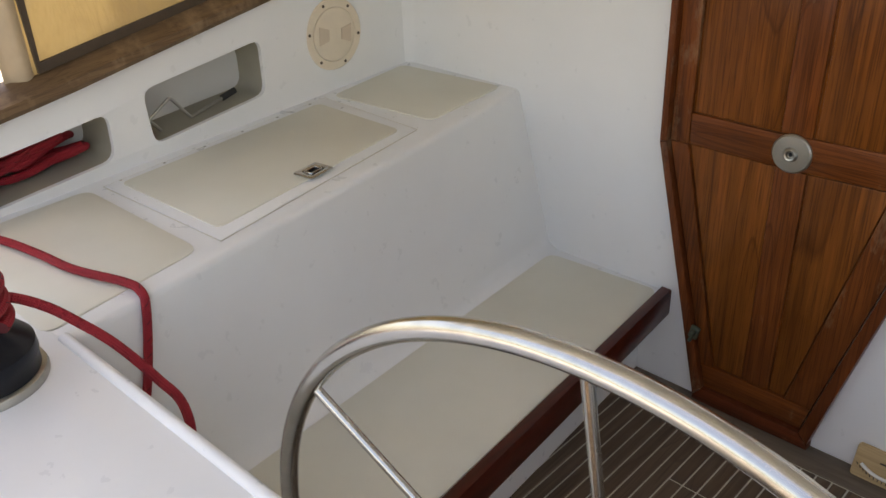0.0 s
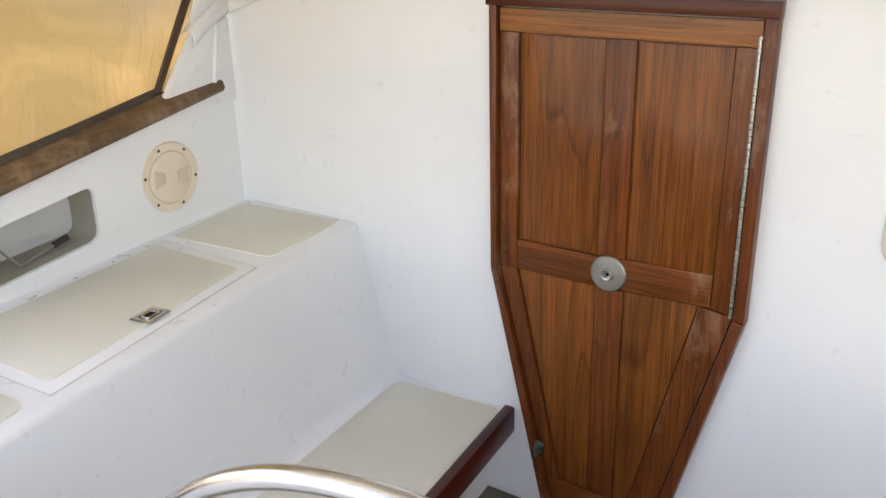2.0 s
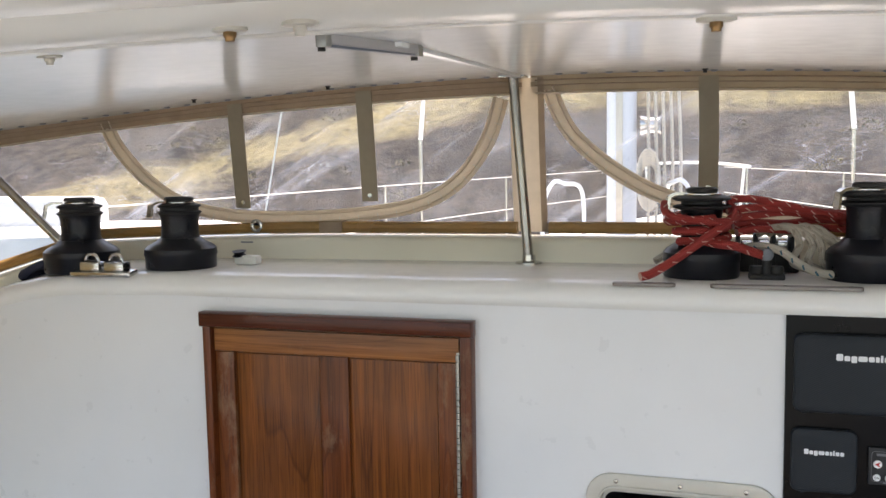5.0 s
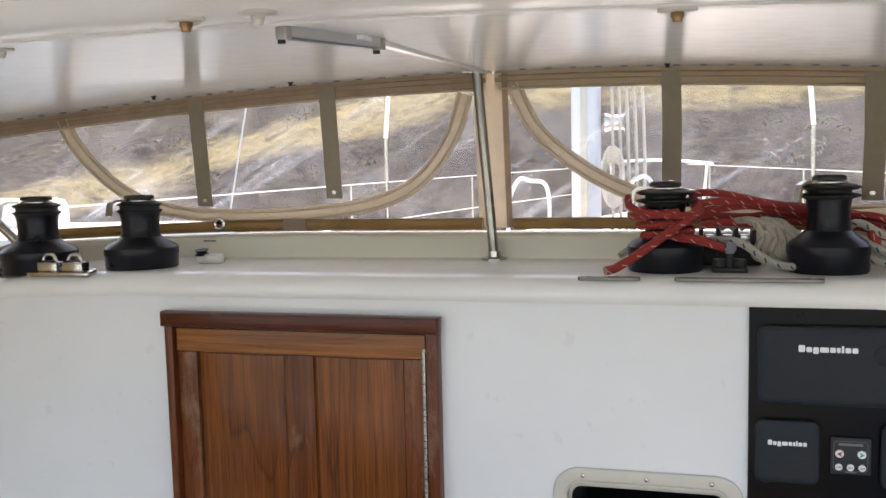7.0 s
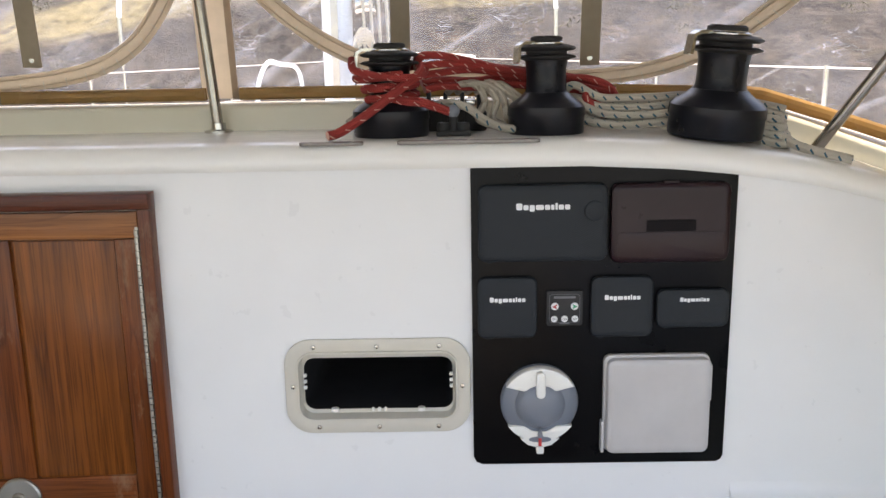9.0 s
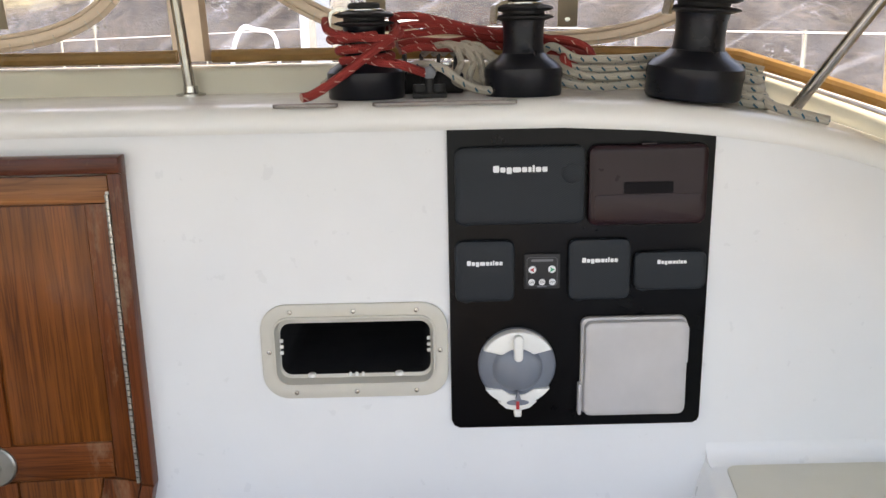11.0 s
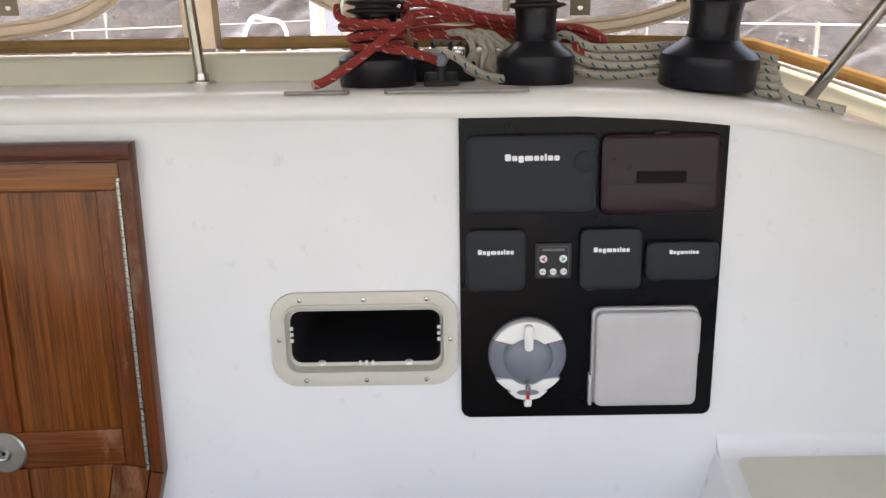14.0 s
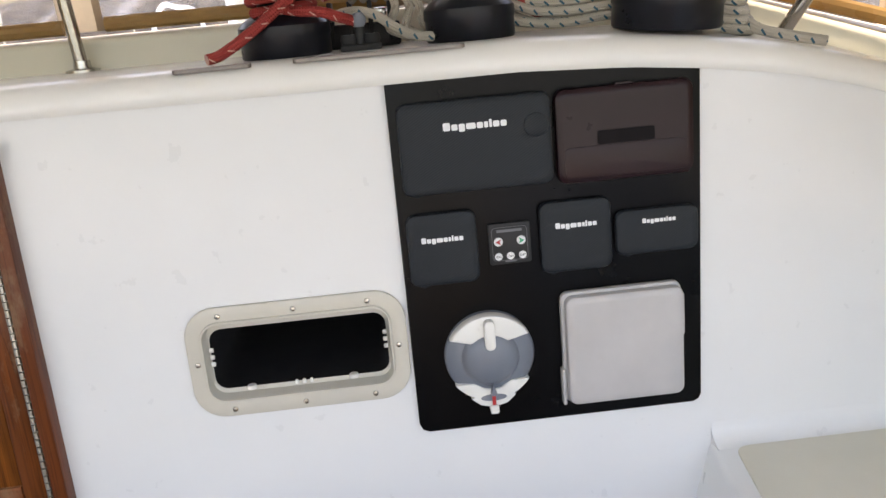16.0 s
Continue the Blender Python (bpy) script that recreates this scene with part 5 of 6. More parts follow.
for k in range(5):
    x0 = 0.312 + 0.019 * k
    line("pale_halyard", [(x0 - 0.055, 0.205, sz + 0.078), (x0 - 0.030, 0.165, sz + 0.094 + 0.003 * (k % 2)), (x0 + 0.002, 0.150, sz + 0.092 - 0.005 * k), (x0 + 0.016 + 0.004 * (k % 2), 0.145, sz + 0.062), (x0 + 0.004 + 0.009 * k, 0.140, sz + 0.028), (x0 + 0.05, 0.15 + 0.006 * k, sz + 0.010)], 0.0068, M_ROPE_GREY, "pale grey halyard looped over the clutches")
line("pale_sheet", [(0.19, 0.20, sz + 0.045), (0.25, 0.125, sz + 0.060), (0.29, 0.112, sz + 0.054), (0.325, 0.105, sz + 0.030), (0.36, 0.10, sz + 0.014), (0.42, 0.11, sz + 0.010), (0.47, 0.20, sz + 0.010)], 0.0080, M_ROPE_WHITE, "white sheet with blue flecks")
random.seed(21)
PALE_RUNS = ((0.0, 0.0), (0.022, 0.004), (0.045, 0.0), (0.006, 0.017), (0.034, 0.019), (0.016, 0.033), (0.040, 0.036), (0.02, 0.048))
for k, (dy, dz) in enumerate(PALE_RUNS):
    w_ = [random.uniform(-0.007, 0.007) for _ in range(6)]
    line("pale_coil", [(0.47, 0.17 + dy, sz + 0.060 - 0.010 * (k % 3)), (0.50, 0.15 + dy, sz + 0.034 + dz + w_[0]), (0.55, 0.132 + dy + w_[1], sz + 0.014 + dz + abs(w_[2])), (0.60, 0.125 + dy, sz + 0.012 + dz + abs(w_[3])), (0.655, 0.130 + dy + w_[4], sz + 0.013 + dz + abs(w_[5])), (0.72, 0.14 + dy, sz + 0.018 + dz), (0.80, 0.13 + dy, sz + 0.012 + dz), (0.855, 0.105 + dy + w_[0], sz + 0.002 + dz * 0.95), (0.892 + w_[1], 0.10 + dy, sz - 0.006 + dz * 0.9)], 0.0078, M_ROPE_WHITE, "coiled white sheet with blue flecks beside the winch")
for k in range(4):
    z_ = shelf_z(0.88) + 0.012 + 0.0145 * k
    line("pale_bight", [(0.845, 0.085 + 0.008 * k, z_ + 0.006), (0.872, 0.070 + 0.008 * k, z_ + 0.001), (0.893 - 0.003 * k, 0.080 + 0.008 * k, z_), (0.898 - 0.003 * k, 0.105 + 0.006 * k, z_ + 0.002), (0.88, 0.128, z_ + 0.004)], 0.0078, M_ROPE_WHITE, "end bights of the white sheet beside the winch")
line("pale_tail", [(0.80, 0.16, sz + 0.03), (0.86, 0.13, sz + 0.022), (0.885, 0.080, sz - 0.012), (0.90, 0.052, shelf_z(0.90) + 0.013), (0.94, 0.032, shelf_z(0.94) + 0.010), (0.985, 0.018, shelf_z(0.985) + 0.010)], 0.0088, M_ROPE_WHITE, "end of the white sheet hanging over the shelf")
line("stray_tail", [(0.055, 0.21, sz + 0.02), (0.085, 0.20, sz + 0.04), (0.11, 0.205, sz + 0.052), (0.15, 0.21, sz + 0.035)], 0.0075, M_ROPE_GREY, "pale line behind the winch")

# crimson line over the seat and the helm deck
line("crimson_line", [(-1.60, -1.27, 0.695), (-1.50, -1.235, 0.694), (-1.40, -1.215, 0.694), (-1.30, -1.20, 0.694), (-1.195, -1.165, 0.694), (-1.155, -1.158, 0.688), (-1.135, -1.165, 0.665), (-1.128, -1.185, 0.58), (-1.115, -1.215, 0.50), (-1.08, -1.255, 0.45), (-1.03, -1.262, 0.40)], 0.0078, M_ROPE_CRIMSON, "crimson braided line over the seat edge")
line("crimson_line", [(-1.165, -1.45, 0.79), (-1.165, -1.40, 0.79), (-1.13, -1.358, 0.785), (-1.105, -1.32, 0.76), (-1.085, -1.287, 0.722), (-1.06, -1.262, 0.69), (-1.03, -1.242, 0.655), (-0.998, -1.23, 0.628), (-0.962, -1.222, 0.606), (-0.935, -1.228, 0.57), (-0.928, -1.245, 0.52), (-0.93, -1.262, 0.45)], 0.0078, M_ROPE_CRIMSON, "crimson braided line leading off the winch")
line("crimson_winding", [(-1.115 + 0.054 * math.cos(a), -1.425 + 0.054 * math.sin(a), 0.775 + 0.0042 * a) for a in np.linspace(0.6, 0.6 + 6.283 * 3, 40)] , 0.0095, M_ROPE_CRIMSON, "crimson line wound on the helm-deck winch", 4)

# ---- deck fittings on the shelf ----
def edge_plate(x0, x1):
    ob = thing("edge_plate", "thin worn stainless steel plate on the shelf edge", "plate", group="steel plates on the shelf edge")
    bm = prism(rrect(x1 - x0, 0.022, 0.009, 5, (x0 + x1) / 2, 0.008), "z", shelf_z((x0 + x1) / 2) - 0.006, shelf_z((x0 + x1) / 2) + 0.0005, r=0.001)
    part("plate", bm, M_PLATE, ob)
    for x in (x0 + 0.02, (x0 + x1) / 2, x1 - 0.02):
        part("screw", moved(lathe([(0.004, 0), (0.003, 0.0012), (0, 0.0015)], 10), pose(x, 0.006, shelf_z(x))), M_STEEL, ob)


edge_plate(-0.010, 0.105)
edge_plate(0.166, 0.422)
fl = thing("fairlead", "chrome double fairlead on a steel plate at the shelf edge", "fairlead")
FZ = shelf_z(-1.15)
part("plate", moved(prism(rrect(0.160, 0.034, 0.004, 3), "z", -0.010, 0.0, r=0.001), pose(-1.147, -0.002, FZ + 0.006, 12, 0, 0)), M_STEEL, fl)
for dx in (-0.030, 0.035):
    part("block", box(-1.147 + dx - 0.026, -0.012, FZ + 0.004, -1.147 + dx + 0.026, 0.016, FZ + 0.026, 0.004), M_CHROME, fl)
    part("bail", sweep(smooth([(-1.147 + dx - 0.018, 0.0, FZ + 0.024), (-1.147 + dx - 0.010, 0.0, FZ + 0.040), (-1.147 + dx + 0.010, 0.0, FZ + 0.040), (-1.147 + dx + 0.018, 0.0, FZ + 0.024)], 5), 0.004, 8), M_CHROME, fl)
    part("roller", moved(lathe([(0, -0.018), (0.007, -0.018), (0.005, 0.0), (0.007, 0.018), (0, 0.018)], 14), pose(-1.147 + dx, 0.0, FZ + 0.024, 0, 90)), M_RUBBER, fl)
tb = thing("turning_block", "small white turning block with a dark sheave", "block")
part("cheek", box(-0.915, 0.17, shelf_z(-0.9), -0.855, 0.20, shelf_z(-0.9) + 0.022, 0.006), M_WPLAST, tb)
part("sheave", moved(lathe([(0, 0), (0.017, 0), (0.011, 0.006), (0.017, 0.012), (0, 0.012)], 20), pose(-0.905, 0.182, shelf_z(-0.9) + 0.020, 8)), M_WINCH, tb)

cl = thing("rope_clutch", "black rope clutch bank with chrome levers on the shelf", "rope clutch")
part("body", box(0.205, 0.215, sz, 0.335, 0.285, sz + 0.040, 0.005), M_RUBBER, cl)
for k in range(4):
    x = 0.218 + 0.034 * k
    part("cheek", box(x - 0.004, 0.210, sz + 0.008, x + 0.004, 0.275, sz + 0.078, 0.002), M_RUBBER, cl)
    if k < 3:
        part("lever", box(x + 0.006, 0.206, sz + 0.050, x + 0.027, 0.26, sz + 0.064, 0.003), M_CHROME, cl, "polished chrome lever")
cc = thing("cam_cleat", "black cam cleat with a grey ball on the shelf", "cleat")
part("base", box(0.235, 0.085, sz, 0.300, 0.125, sz + 0.010, 0.003), M_RUBBER, cc)
for dx in (0.250, 0.284):
    part("cam", moved(lathe([(0, 0), (0.013, 0), (0.015, 0.008), (0.013, 0.016), (0, 0.016)], 16), pose(dx, 0.105, sz + 0.009)), M_RUBBER, cc)
part("post", lathe([(0.009, 0), (0.008, 0.03)], 12, None, pose(0.267, 0.10, sz + 0.008)), M_RUBBER, cc)
part("ball", lathe([(0, 0), (0.008, 0.002), (0.0125, 0.009), (0.0125, 0.016), (0.008, 0.023), (0, 0.025)], 16, None, pose(0.267, 0.10, sz + 0.034)), M_GREYP, cc)
# dark blue line heaped behind the port winch
for k in range(5):
    line("navy_line", [(-1.33 - 0.012 * k, 0.12, shelf_z(-1.33) + 0.012), (-1.355 - 0.014 * k, 0.09 + 0.008 * k, shelf_z(-1.36) + 0.034 - 0.004 * k), (-1.40 - 0.012 * k, 0.075 + 0.010 * k, shelf_z(-1.40) + 0.030 - 0.004 * k), (-1.445 - 0.010 * k, 0.075 + 0.012 * k, shelf_z(-1.44) + 0.014), (-1.43, 0.11 + 0.008 * k, shelf_z(-1.43) + 0.010), (-1.37, 0.14, shelf_z(-1.37) + 0.010)], 0.010, M_BLUE, "navy braided line heaped on the shelf")


# ---- stainless frame of the spray hood ----
def post(pts, r, label, foot=None):
    ob = thing("hood_frame_tube", label, "tube", group="stainless tubes of the spray hood")
    part("tube", sweep(pts, r, 16), M_TUBE, ob)
    if foot:
        part("foot", lathe([(0, 0), (0.030, 0), (0.030, 0.004), (r + 0.004, 0.007), (r + 0.003, 0.02), (0, 0.02)], 20, None, pose(*foot)), M_STEEL, ob, "round steel foot plate")
    tip = pts[-1]
    part("head_plate", box(tip[0] - 0.03, tip[1] - 0.02, tip[2] - 0.004, tip[0] + 0.03, tip[1] + 0.02, tip[2] + 0.002, 0.001), M_STEEL, ob)
    return ob


post([(-0.232, 0.305, shelf_z(-0.23)), (-0.262, 0.29, roof_z(-0.26, 0.29) - 0.001)], 0.0115, "upright stainless steel tube at the windows' centre", (-0.232, 0.305, shelf_z(-0.23)))
post([(-1.664, -0.022, 1.245), (-1.657, 0.06, roof_z(-1.665, 0.06) - 0.001)], 0.0125, "upright stainless steel tube at the port corner")
post([(-1.345, 0.19, shelf_z(-1.345) + 0.0), (-1.665, 0.115, roof_z(-1.655, 0.115) - 0.001)], 0.0115, "slanting stainless steel brace at the port corner", (-1.345, 0.19, shelf_z(-1.345) - 0.002))
post([(0.955, 0.13, shelf_z(0.955)), (1.135, -0.06, roof_z(1.135, -0.06) - 0.001)], 0.0115, "slanting stainless steel brace at the starboard corner", (0.955, 0.13, shelf_z(0.955) - 0.002))

# straps that hang from the windows' heads
def strap(s, f_end):
    ob = thing("window_strap", "khaki webbing strap with a steel snap hanging before the window", "strap", group="window straps")
    p0, p1 = pane_point(s, 0.985, 0.016), pane_point(s, f_end, 0.018)
    mid = (p0 + p1) / 2 + Vector((0.002, -0.004, 0))
    part("webbing", sweep([p0, mid, p1], 0.0, flat=(0.0205, 0.0012, (0, -1, 0))), M_STRAP, ob)
    for dz, rr in ((0.016, 0.008), (0.034, 0.006)):
        part("snap", lathe([(rr, 0), (rr, 0.001), (rr * 0.7, 0.003), (0, 0.0035)], 14, None, pose(p1.x, p1.y - 0.001, p1.z + dz, 90)), M_STEEL, ob)


for s, f in ((-0.735, 0.19), (-0.395, 0.215), (0.397, 0.25), (0.795, 0.19)):
    strap(s, f)
for s in (-0.70, 1.02):
    p = pane_point(s, 0.05, 0.026)
    part("grommet", moved(lathe([(0.017, 0), (0.017, 0.004), (0.012, 0.006), (0.008, 0.004), (0.008, 0.0)], 20), pose(p.x, p.y, p.z, 90)), M_STEEL, hood, "steel grommet")
    # flat disc coloured as the shade within the grommet
    part("grommet_hole", moved(lathe([(0.008, 0.001), (0, 0.001)], 12), pose(p.x, p.y, p.z, 90)), M_HOLLOW_SHADE, hood)
for s in (-0.50, 0.60):
    p0, p1 = pane_point(s - 0.03, 0.03, 0.031), pane_point(s + 0.03, 0.03, 0.031)
    part("stain_patch", sweep([p0, p1], 0.0, flat=(0.014, 0.001, (0, -1, 0))), M_CANVAS_D, hood)
# snap fasteners along the roof's front edge
snap_me = None
for i in range(56):
    s = -1.5 + i * 3.0 / 55
    if abs(s) < 0.06:
        continue
    p, out = sill(s)
    q = p - out * 0.05
    if snap_me is None:
        first_snap = part("snap_fastener", lathe([(0.0085, 0), (0.008, -0.002), (0.005, -0.004), (0, -0.004)], 10), M_GREYP, hood)
        snap_me = first_snap.data
        ob = first_snap
    else:
        ob = new("snap_fastener", snap_me)
        ob.parent = hood
    ob.location = (q.x, q.y, roof_z(q.x, q.y) + 0.0005)

# ---- ceiling fittings ----
batten = part("ceiling_batten", box(-0.260, -0.50, 1.0, -0.240, 0.28, 1.02, 0.003), M_CEIL)
for v in batten.data.vertices:
    v.co.z = roof_z(-0.25, v.co.y) - 0.007 + (v.co.z - 1.0) * 0.5
tagged(batten, "white batten along the middle of the ceiling", "trim", kind="structure")
lamp = thing("strip_light", "grey metal strip light with clear tube cover under the ceiling, off", "lamp", Matrix.Translation((-0.268, -0.535, roof_z(-0.268, -0.535) - 0.003)) @ pose(0, 0, 0, 2.2, 0, -16))
part("housing", box(-0.008, -0.105, -0.010, 0.008, 0.105, 0.004, 0.002), M_GREYBOX, lamp)
part("diffuser", box(-0.006, -0.092, -0.013, 0.006, 0.092, -0.009, 0.002), M_GREYP, lamp)
for y in (-0.101, 0.101):
    part("end_cap", box(-0.009, y - 0.006, -0.0135, 0.009, y + 0.006, 0.003, 0.002), M_DULL, lamp)
    part("thumb_screw", lathe([(0, -0.005), (0.005, -0.005), (0.005, 0), (0, 0)], 12, None, pose(-0.004, y, -0.0130)), M_RUBBER, lamp)


def nozzle(x, y, z, mat, label):
    ob = thing("ceiling_nozzle", label, "fitting", pose(x, y, z), "nozzles under the ceiling")
    part("flange", lathe([(0, 0.006), (0.019, 0.006), (0.019, 0.001), (0.016, 0.0), (0, 0.0)], 24, None, Matrix.Diagonal((1, 0.6, 1, 1))), M_OFFWHITE, ob)
    part("spout", lathe([(0.0065, 0.001), (0.0065, -0.004), (0.0050, -0.006), (0.0045, -0.009), (0, -0.009)], 16), mat, ob)


nozzle(-0.282, -0.878, roll_z(-0.282, -0.878) - 0.004, M_BRASS, "cream flange with a rusty brass spout under the ceiling")
nozzle(-0.204, -0.882, roll_z(-0.204, -0.882) - 0.004, M_OFFWHITE, "cream flange and spout under the ceiling")
nozzle(0.173, -0.745, roll_z(0.173, -0.745) - 0.004, M_BRASS, "cream flange with a rusty brass spout under the ceiling")
nozzle(-0.682, -0.667, roof_z(-0.655, -0.66) - 0.004, M_OFFWHITE, "cream flange and spout under the ceiling")
for x, y in ((-0.995, 0.155), (-0.675, 0.205), (0.150, 0.248), (0.60, 0.16)):
    ob = tagged(part("ceiling_bolt", lathe([(0, 0.002), (0.0065, 0.002), (0.0065, -0.001), (0.004, -0.003), (0.004, -0.008), (0, -0.008)], 14, None, pose(x, y, roof_z(x, y))), M_RUBBER), "small dark bolt end in the ceiling", "bolt", "bolt ends in the ceiling")
hook = thing("ceiling_hook", "black plastic cam hook bracket under the hardtop", "hook", pose(-0.386, -1.19, roll_z(-0.386, -1.19)))
part("bracket", box(-0.012, -0.008, -0.006, 0.010, 0.008, 0.003, 0.002), M_RUBBER, hook)
part("cheek", moved(lathe([(0, -0.006), (0.010, -0.006), (0.011, 0.0), (0.010, 0.006), (0, 0.006)], 18), pose(0.002, 0, -0.010, 90)), M_RUBBER, hook)
part("tail", sweep(smooth([(0.004, 0, -0.012), (0.0045, 0, -0.020), (0.001, 0, -0.0265), (-0.006, 0, -0.0295), (-0.0105, 0, -0.0300)], 5), 0.0036, 8), M_RUBBER, hook)
part("pin", moved(lathe([(0, 0), (0.003, 0), (0.003, 0.002), (0, 0.002)], 12), pose(0.002, -0.006, -0.010, 90)), M_DULL, hook)
part("lug", box(-0.024, -0.004, -0.009, -0.014, 0.005, 0.003, 0.002), M_RUBBER, hook)

# ---- port side fittings ----
rh = thing("inspection_hatch", "round aged-cream plastic inspection hatch, screwed to the coaming", "hatch", Matrix.Translation((side_x(-0.282) + 0.0065, -0.282, 0.825)) @ pose(0, 0, 0, 0, 90, 0))
part("ring", lathe([(0, 0), (0.091, 0), (0.091, 0.003), (0.088, 0.006), (0.070, 0.007), (0.068, 0.005)], 56), M_CREAM, rh)
part("lid", lathe([(0.0675, 0.004), (0.067, 0.008), (0.064, 0.0095), (0, 0.0095)], 48), M_CREAM, rh)
for sg in (-1, 1):
    part("finger_grip", moved(prism([(sg * 0.020, -0.014), (sg * 0.052, -0.024), (sg * 0.052, 0.024), (sg * 0.020, 0.014)], "z", 0.009, 0.0115, r=0.001), pose(0, 0, 0, 0, 0, 84)), M_CREAM_D, rh, "tan finger recess")
for k in range(6):
    a = radians(20 + 60 * k)
    part("screw", lathe([(0.0042, 0.006), (0.0036, 0.008), (0, 0.0085)], 10, None, pose(0.080 * math.cos(a), 0.080 * math.sin(a), 0)), M_BINDING, rh)

lr = thing("lift_ring", "flush stainless steel lift ring in the locker lid", "latch", pose(-1.307, -0.673, SEAT_Z + 0.0075, 0, 0, 8))
part("plate", prism(rrect(0.052, 0.068, 0.003, 3), "z", 0.0, 0.003, r=0.001, holes=[rrect(0.030, 0.040, 0.004, 4)[::-1]]), M_CHROME, lr)
# plate painted as the shaded bottom of the well
part("well", prism(rrect(0.031, 0.041, 0.004, 4), "z", -0.0015, 0.0008), M_HOLLOW_SHADE, lr)
part("ring", sweep([(x, y, 0.003) for x, y in rrect(0.020, 0.032, 0.004, 4)], 0.0028, 8, True), M_CHROME, lr)

for k in range(6):
    f = 0.06 + 0.17 * k
    x, y = -1.602 + (-1.655 + 1.602) * f, -0.990 + 0.638 * f
    part("hinge_screw", lathe([(0.0035, 0), (0.003, 0.0012), (0, 0.0015)], 8, None, pose(x + 0.006, y, SEAT_Z + 0.0026)), M_DULL, lid)

hd = thing("crank_handle", "bent steel crank handle with black grip in the open locker", "handle")
hx = side_x(-0.66) - 0.042
part("rod", sweep(smooth([(hx, -0.786, 0.716), (hx, -0.800, 0.735), (hx, -0.808, 0.748), (hx, -0.798, 0.756), (hx, -0.760, 0.779), (hx, -0.750, 0.781), (hx, -0.740, 0.770), (hx, -0.710, 0.729), (hx, -0.702, 0.726), (hx, -0.690, 0.729), (hx, -0.615, 0.746)], 4), 0.0038, 8), M_DULL, hd)
part("grip", sweep([(hx, -0.618, 0.7455), (hx, -0.580, 0.755)], 0.0075, 10), M_RUBBER, hd)
random.seed(5)
for k in range(9):
    cy, cz, rr = -1.08 + random.uniform(-0.07, 0.05), 0.715 + 0.006 * k, random.uniform(0.05, 0.10)
    pts = [(side_x(-1.08) - 0.12 + 0.05 * math.sin(a + k), cy + rr * math.cos(a), cz + 0.008 * math.sin(2 * a + k) + 0.006) for a in np.linspace(0, 6.0, 14)]
    line("crimson_coil", pts, 0.0085, M_ROPE_CRIMSON, "crimson rope coil stowed in the open locker", 5)
# chips and the drain plug
tagged(part("drain_plug", lathe([(0.010, 0), (0.009, 0.003), (0, 0.004)], 14, None, pose(-1.192, -0.035, 0.262)), M_DULL), "small dull drain plug in the bench corner", "plug")

# ---- clinometer board leaning on the bulkhead ----
cb = thing("clinometer", "pale wooden clinometer board with curved scale leaning on the bulkhead", "clinometer", Matrix.Translation((-0.262, -0.030, 0.001)) @ pose(0, 0, 0, -18, 0, 0))
part("board", prism(rrect(0.135, 0.078, 0.008, 4, 0, 0.039), "y", -0.006, 0.006, r=0.002), M_PALEWOOD, cb)
part("glass_tube", sweep([(0.085 * math.sin(a), -0.010, 0.105 - 0.085 * math.cos(a)) for a in np.linspace(-0.62, 0.62, 20)], 0.004, 8), M_WPLAST, cb)
for i in range(15):
    a = -0.66 + 1.32 * i / 14
    part("tick", box(-0.0008, -0.0072, -0.003, 0.0008, -0.0058, 0.003), M_RUBBER, cb).matrix_basis = pose(0.094 * math.sin(a), 0, 0.105 - 0.094 * math.cos(a), 0, math.degrees(a), 0)
part("mark", box(-0.015, -0.0072, 0.050, 0.018, -0.0058, 0.053), M_RUBBER, cb)

# ---- steering wheel on its pedestal ----
wheel = thing("steering_wheel", "large polished stainless steel steering wheel", "steering wheel", pose(-0.234, -1.2, 0.493))
part("rim", sweep([(0.506 * math.cos(a), 0, 0.506 * math.sin(a)) for a in np.linspace(0, 2 * math.pi, 129)[:-1]], 0.0125, 18, True), M_CHROME, wheel)
for k in range(7):
    a = radians(93.3 + 360 / 7 * k)
    part("spoke", sweep([(0.496 * math.cos(a), 0, 0.496 * math.sin(a)), (0.03 * math.cos(a), 0.05, 0.03 * math.sin(a))], 0.0062, 12), M_CHROME, wheel)
part("hub", lathe([(0, -0.03), (0.032, -0.03), (0.036, -0.01), (0.036, 0.02), (0.02, 0.03), (0, 0.03)], 28, None, pose(0, 0.05, 0, 90)), M_CHROME, wheel)
ped = thing("pedestal", "white steering pedestal under the wheel", "pedestal")
part("column", lathe([(0, 0), (0.10, 0), (0.09, 0.03), (0.075, 0.10), (0.07, 0.52), (0.05, 0.56), (0, 0.56)], 28, None, pose(-0.234, -1.02, -0.008)), M_WHITE, ped)
part("shaft", sweep([(-0.234, -1.125, 0.493), (-0.234, -1.02, 0.493)], 0.018, 14), M_STEEL, ped)

# ---- the sole's strips ----
part("margin_board", prism([(-0.92, -0.003), (0.9, -0.003), (0.9, -0.082), (-0.92, -0.082)], "z", -0.012, 0.001, r=0.0015), M_SOLE_X, sole, "greyed teak margin board")
strip_data = {}


def strip(x, w, y0, y1):
    key = (round(w, 4), round(y1 - y0, 4))
    if key not in strip_data:
        ob = part("strip", box(0, 0, -0.012, w, y1 - y0, 0.0, 0.0012, 1), M_SOLE, sole)
        strip_data[key] = ob.data
    else:
        ob = new("strip", strip_data[key])
        ob.parent = sole
    ob.location = (x, y0, 0)


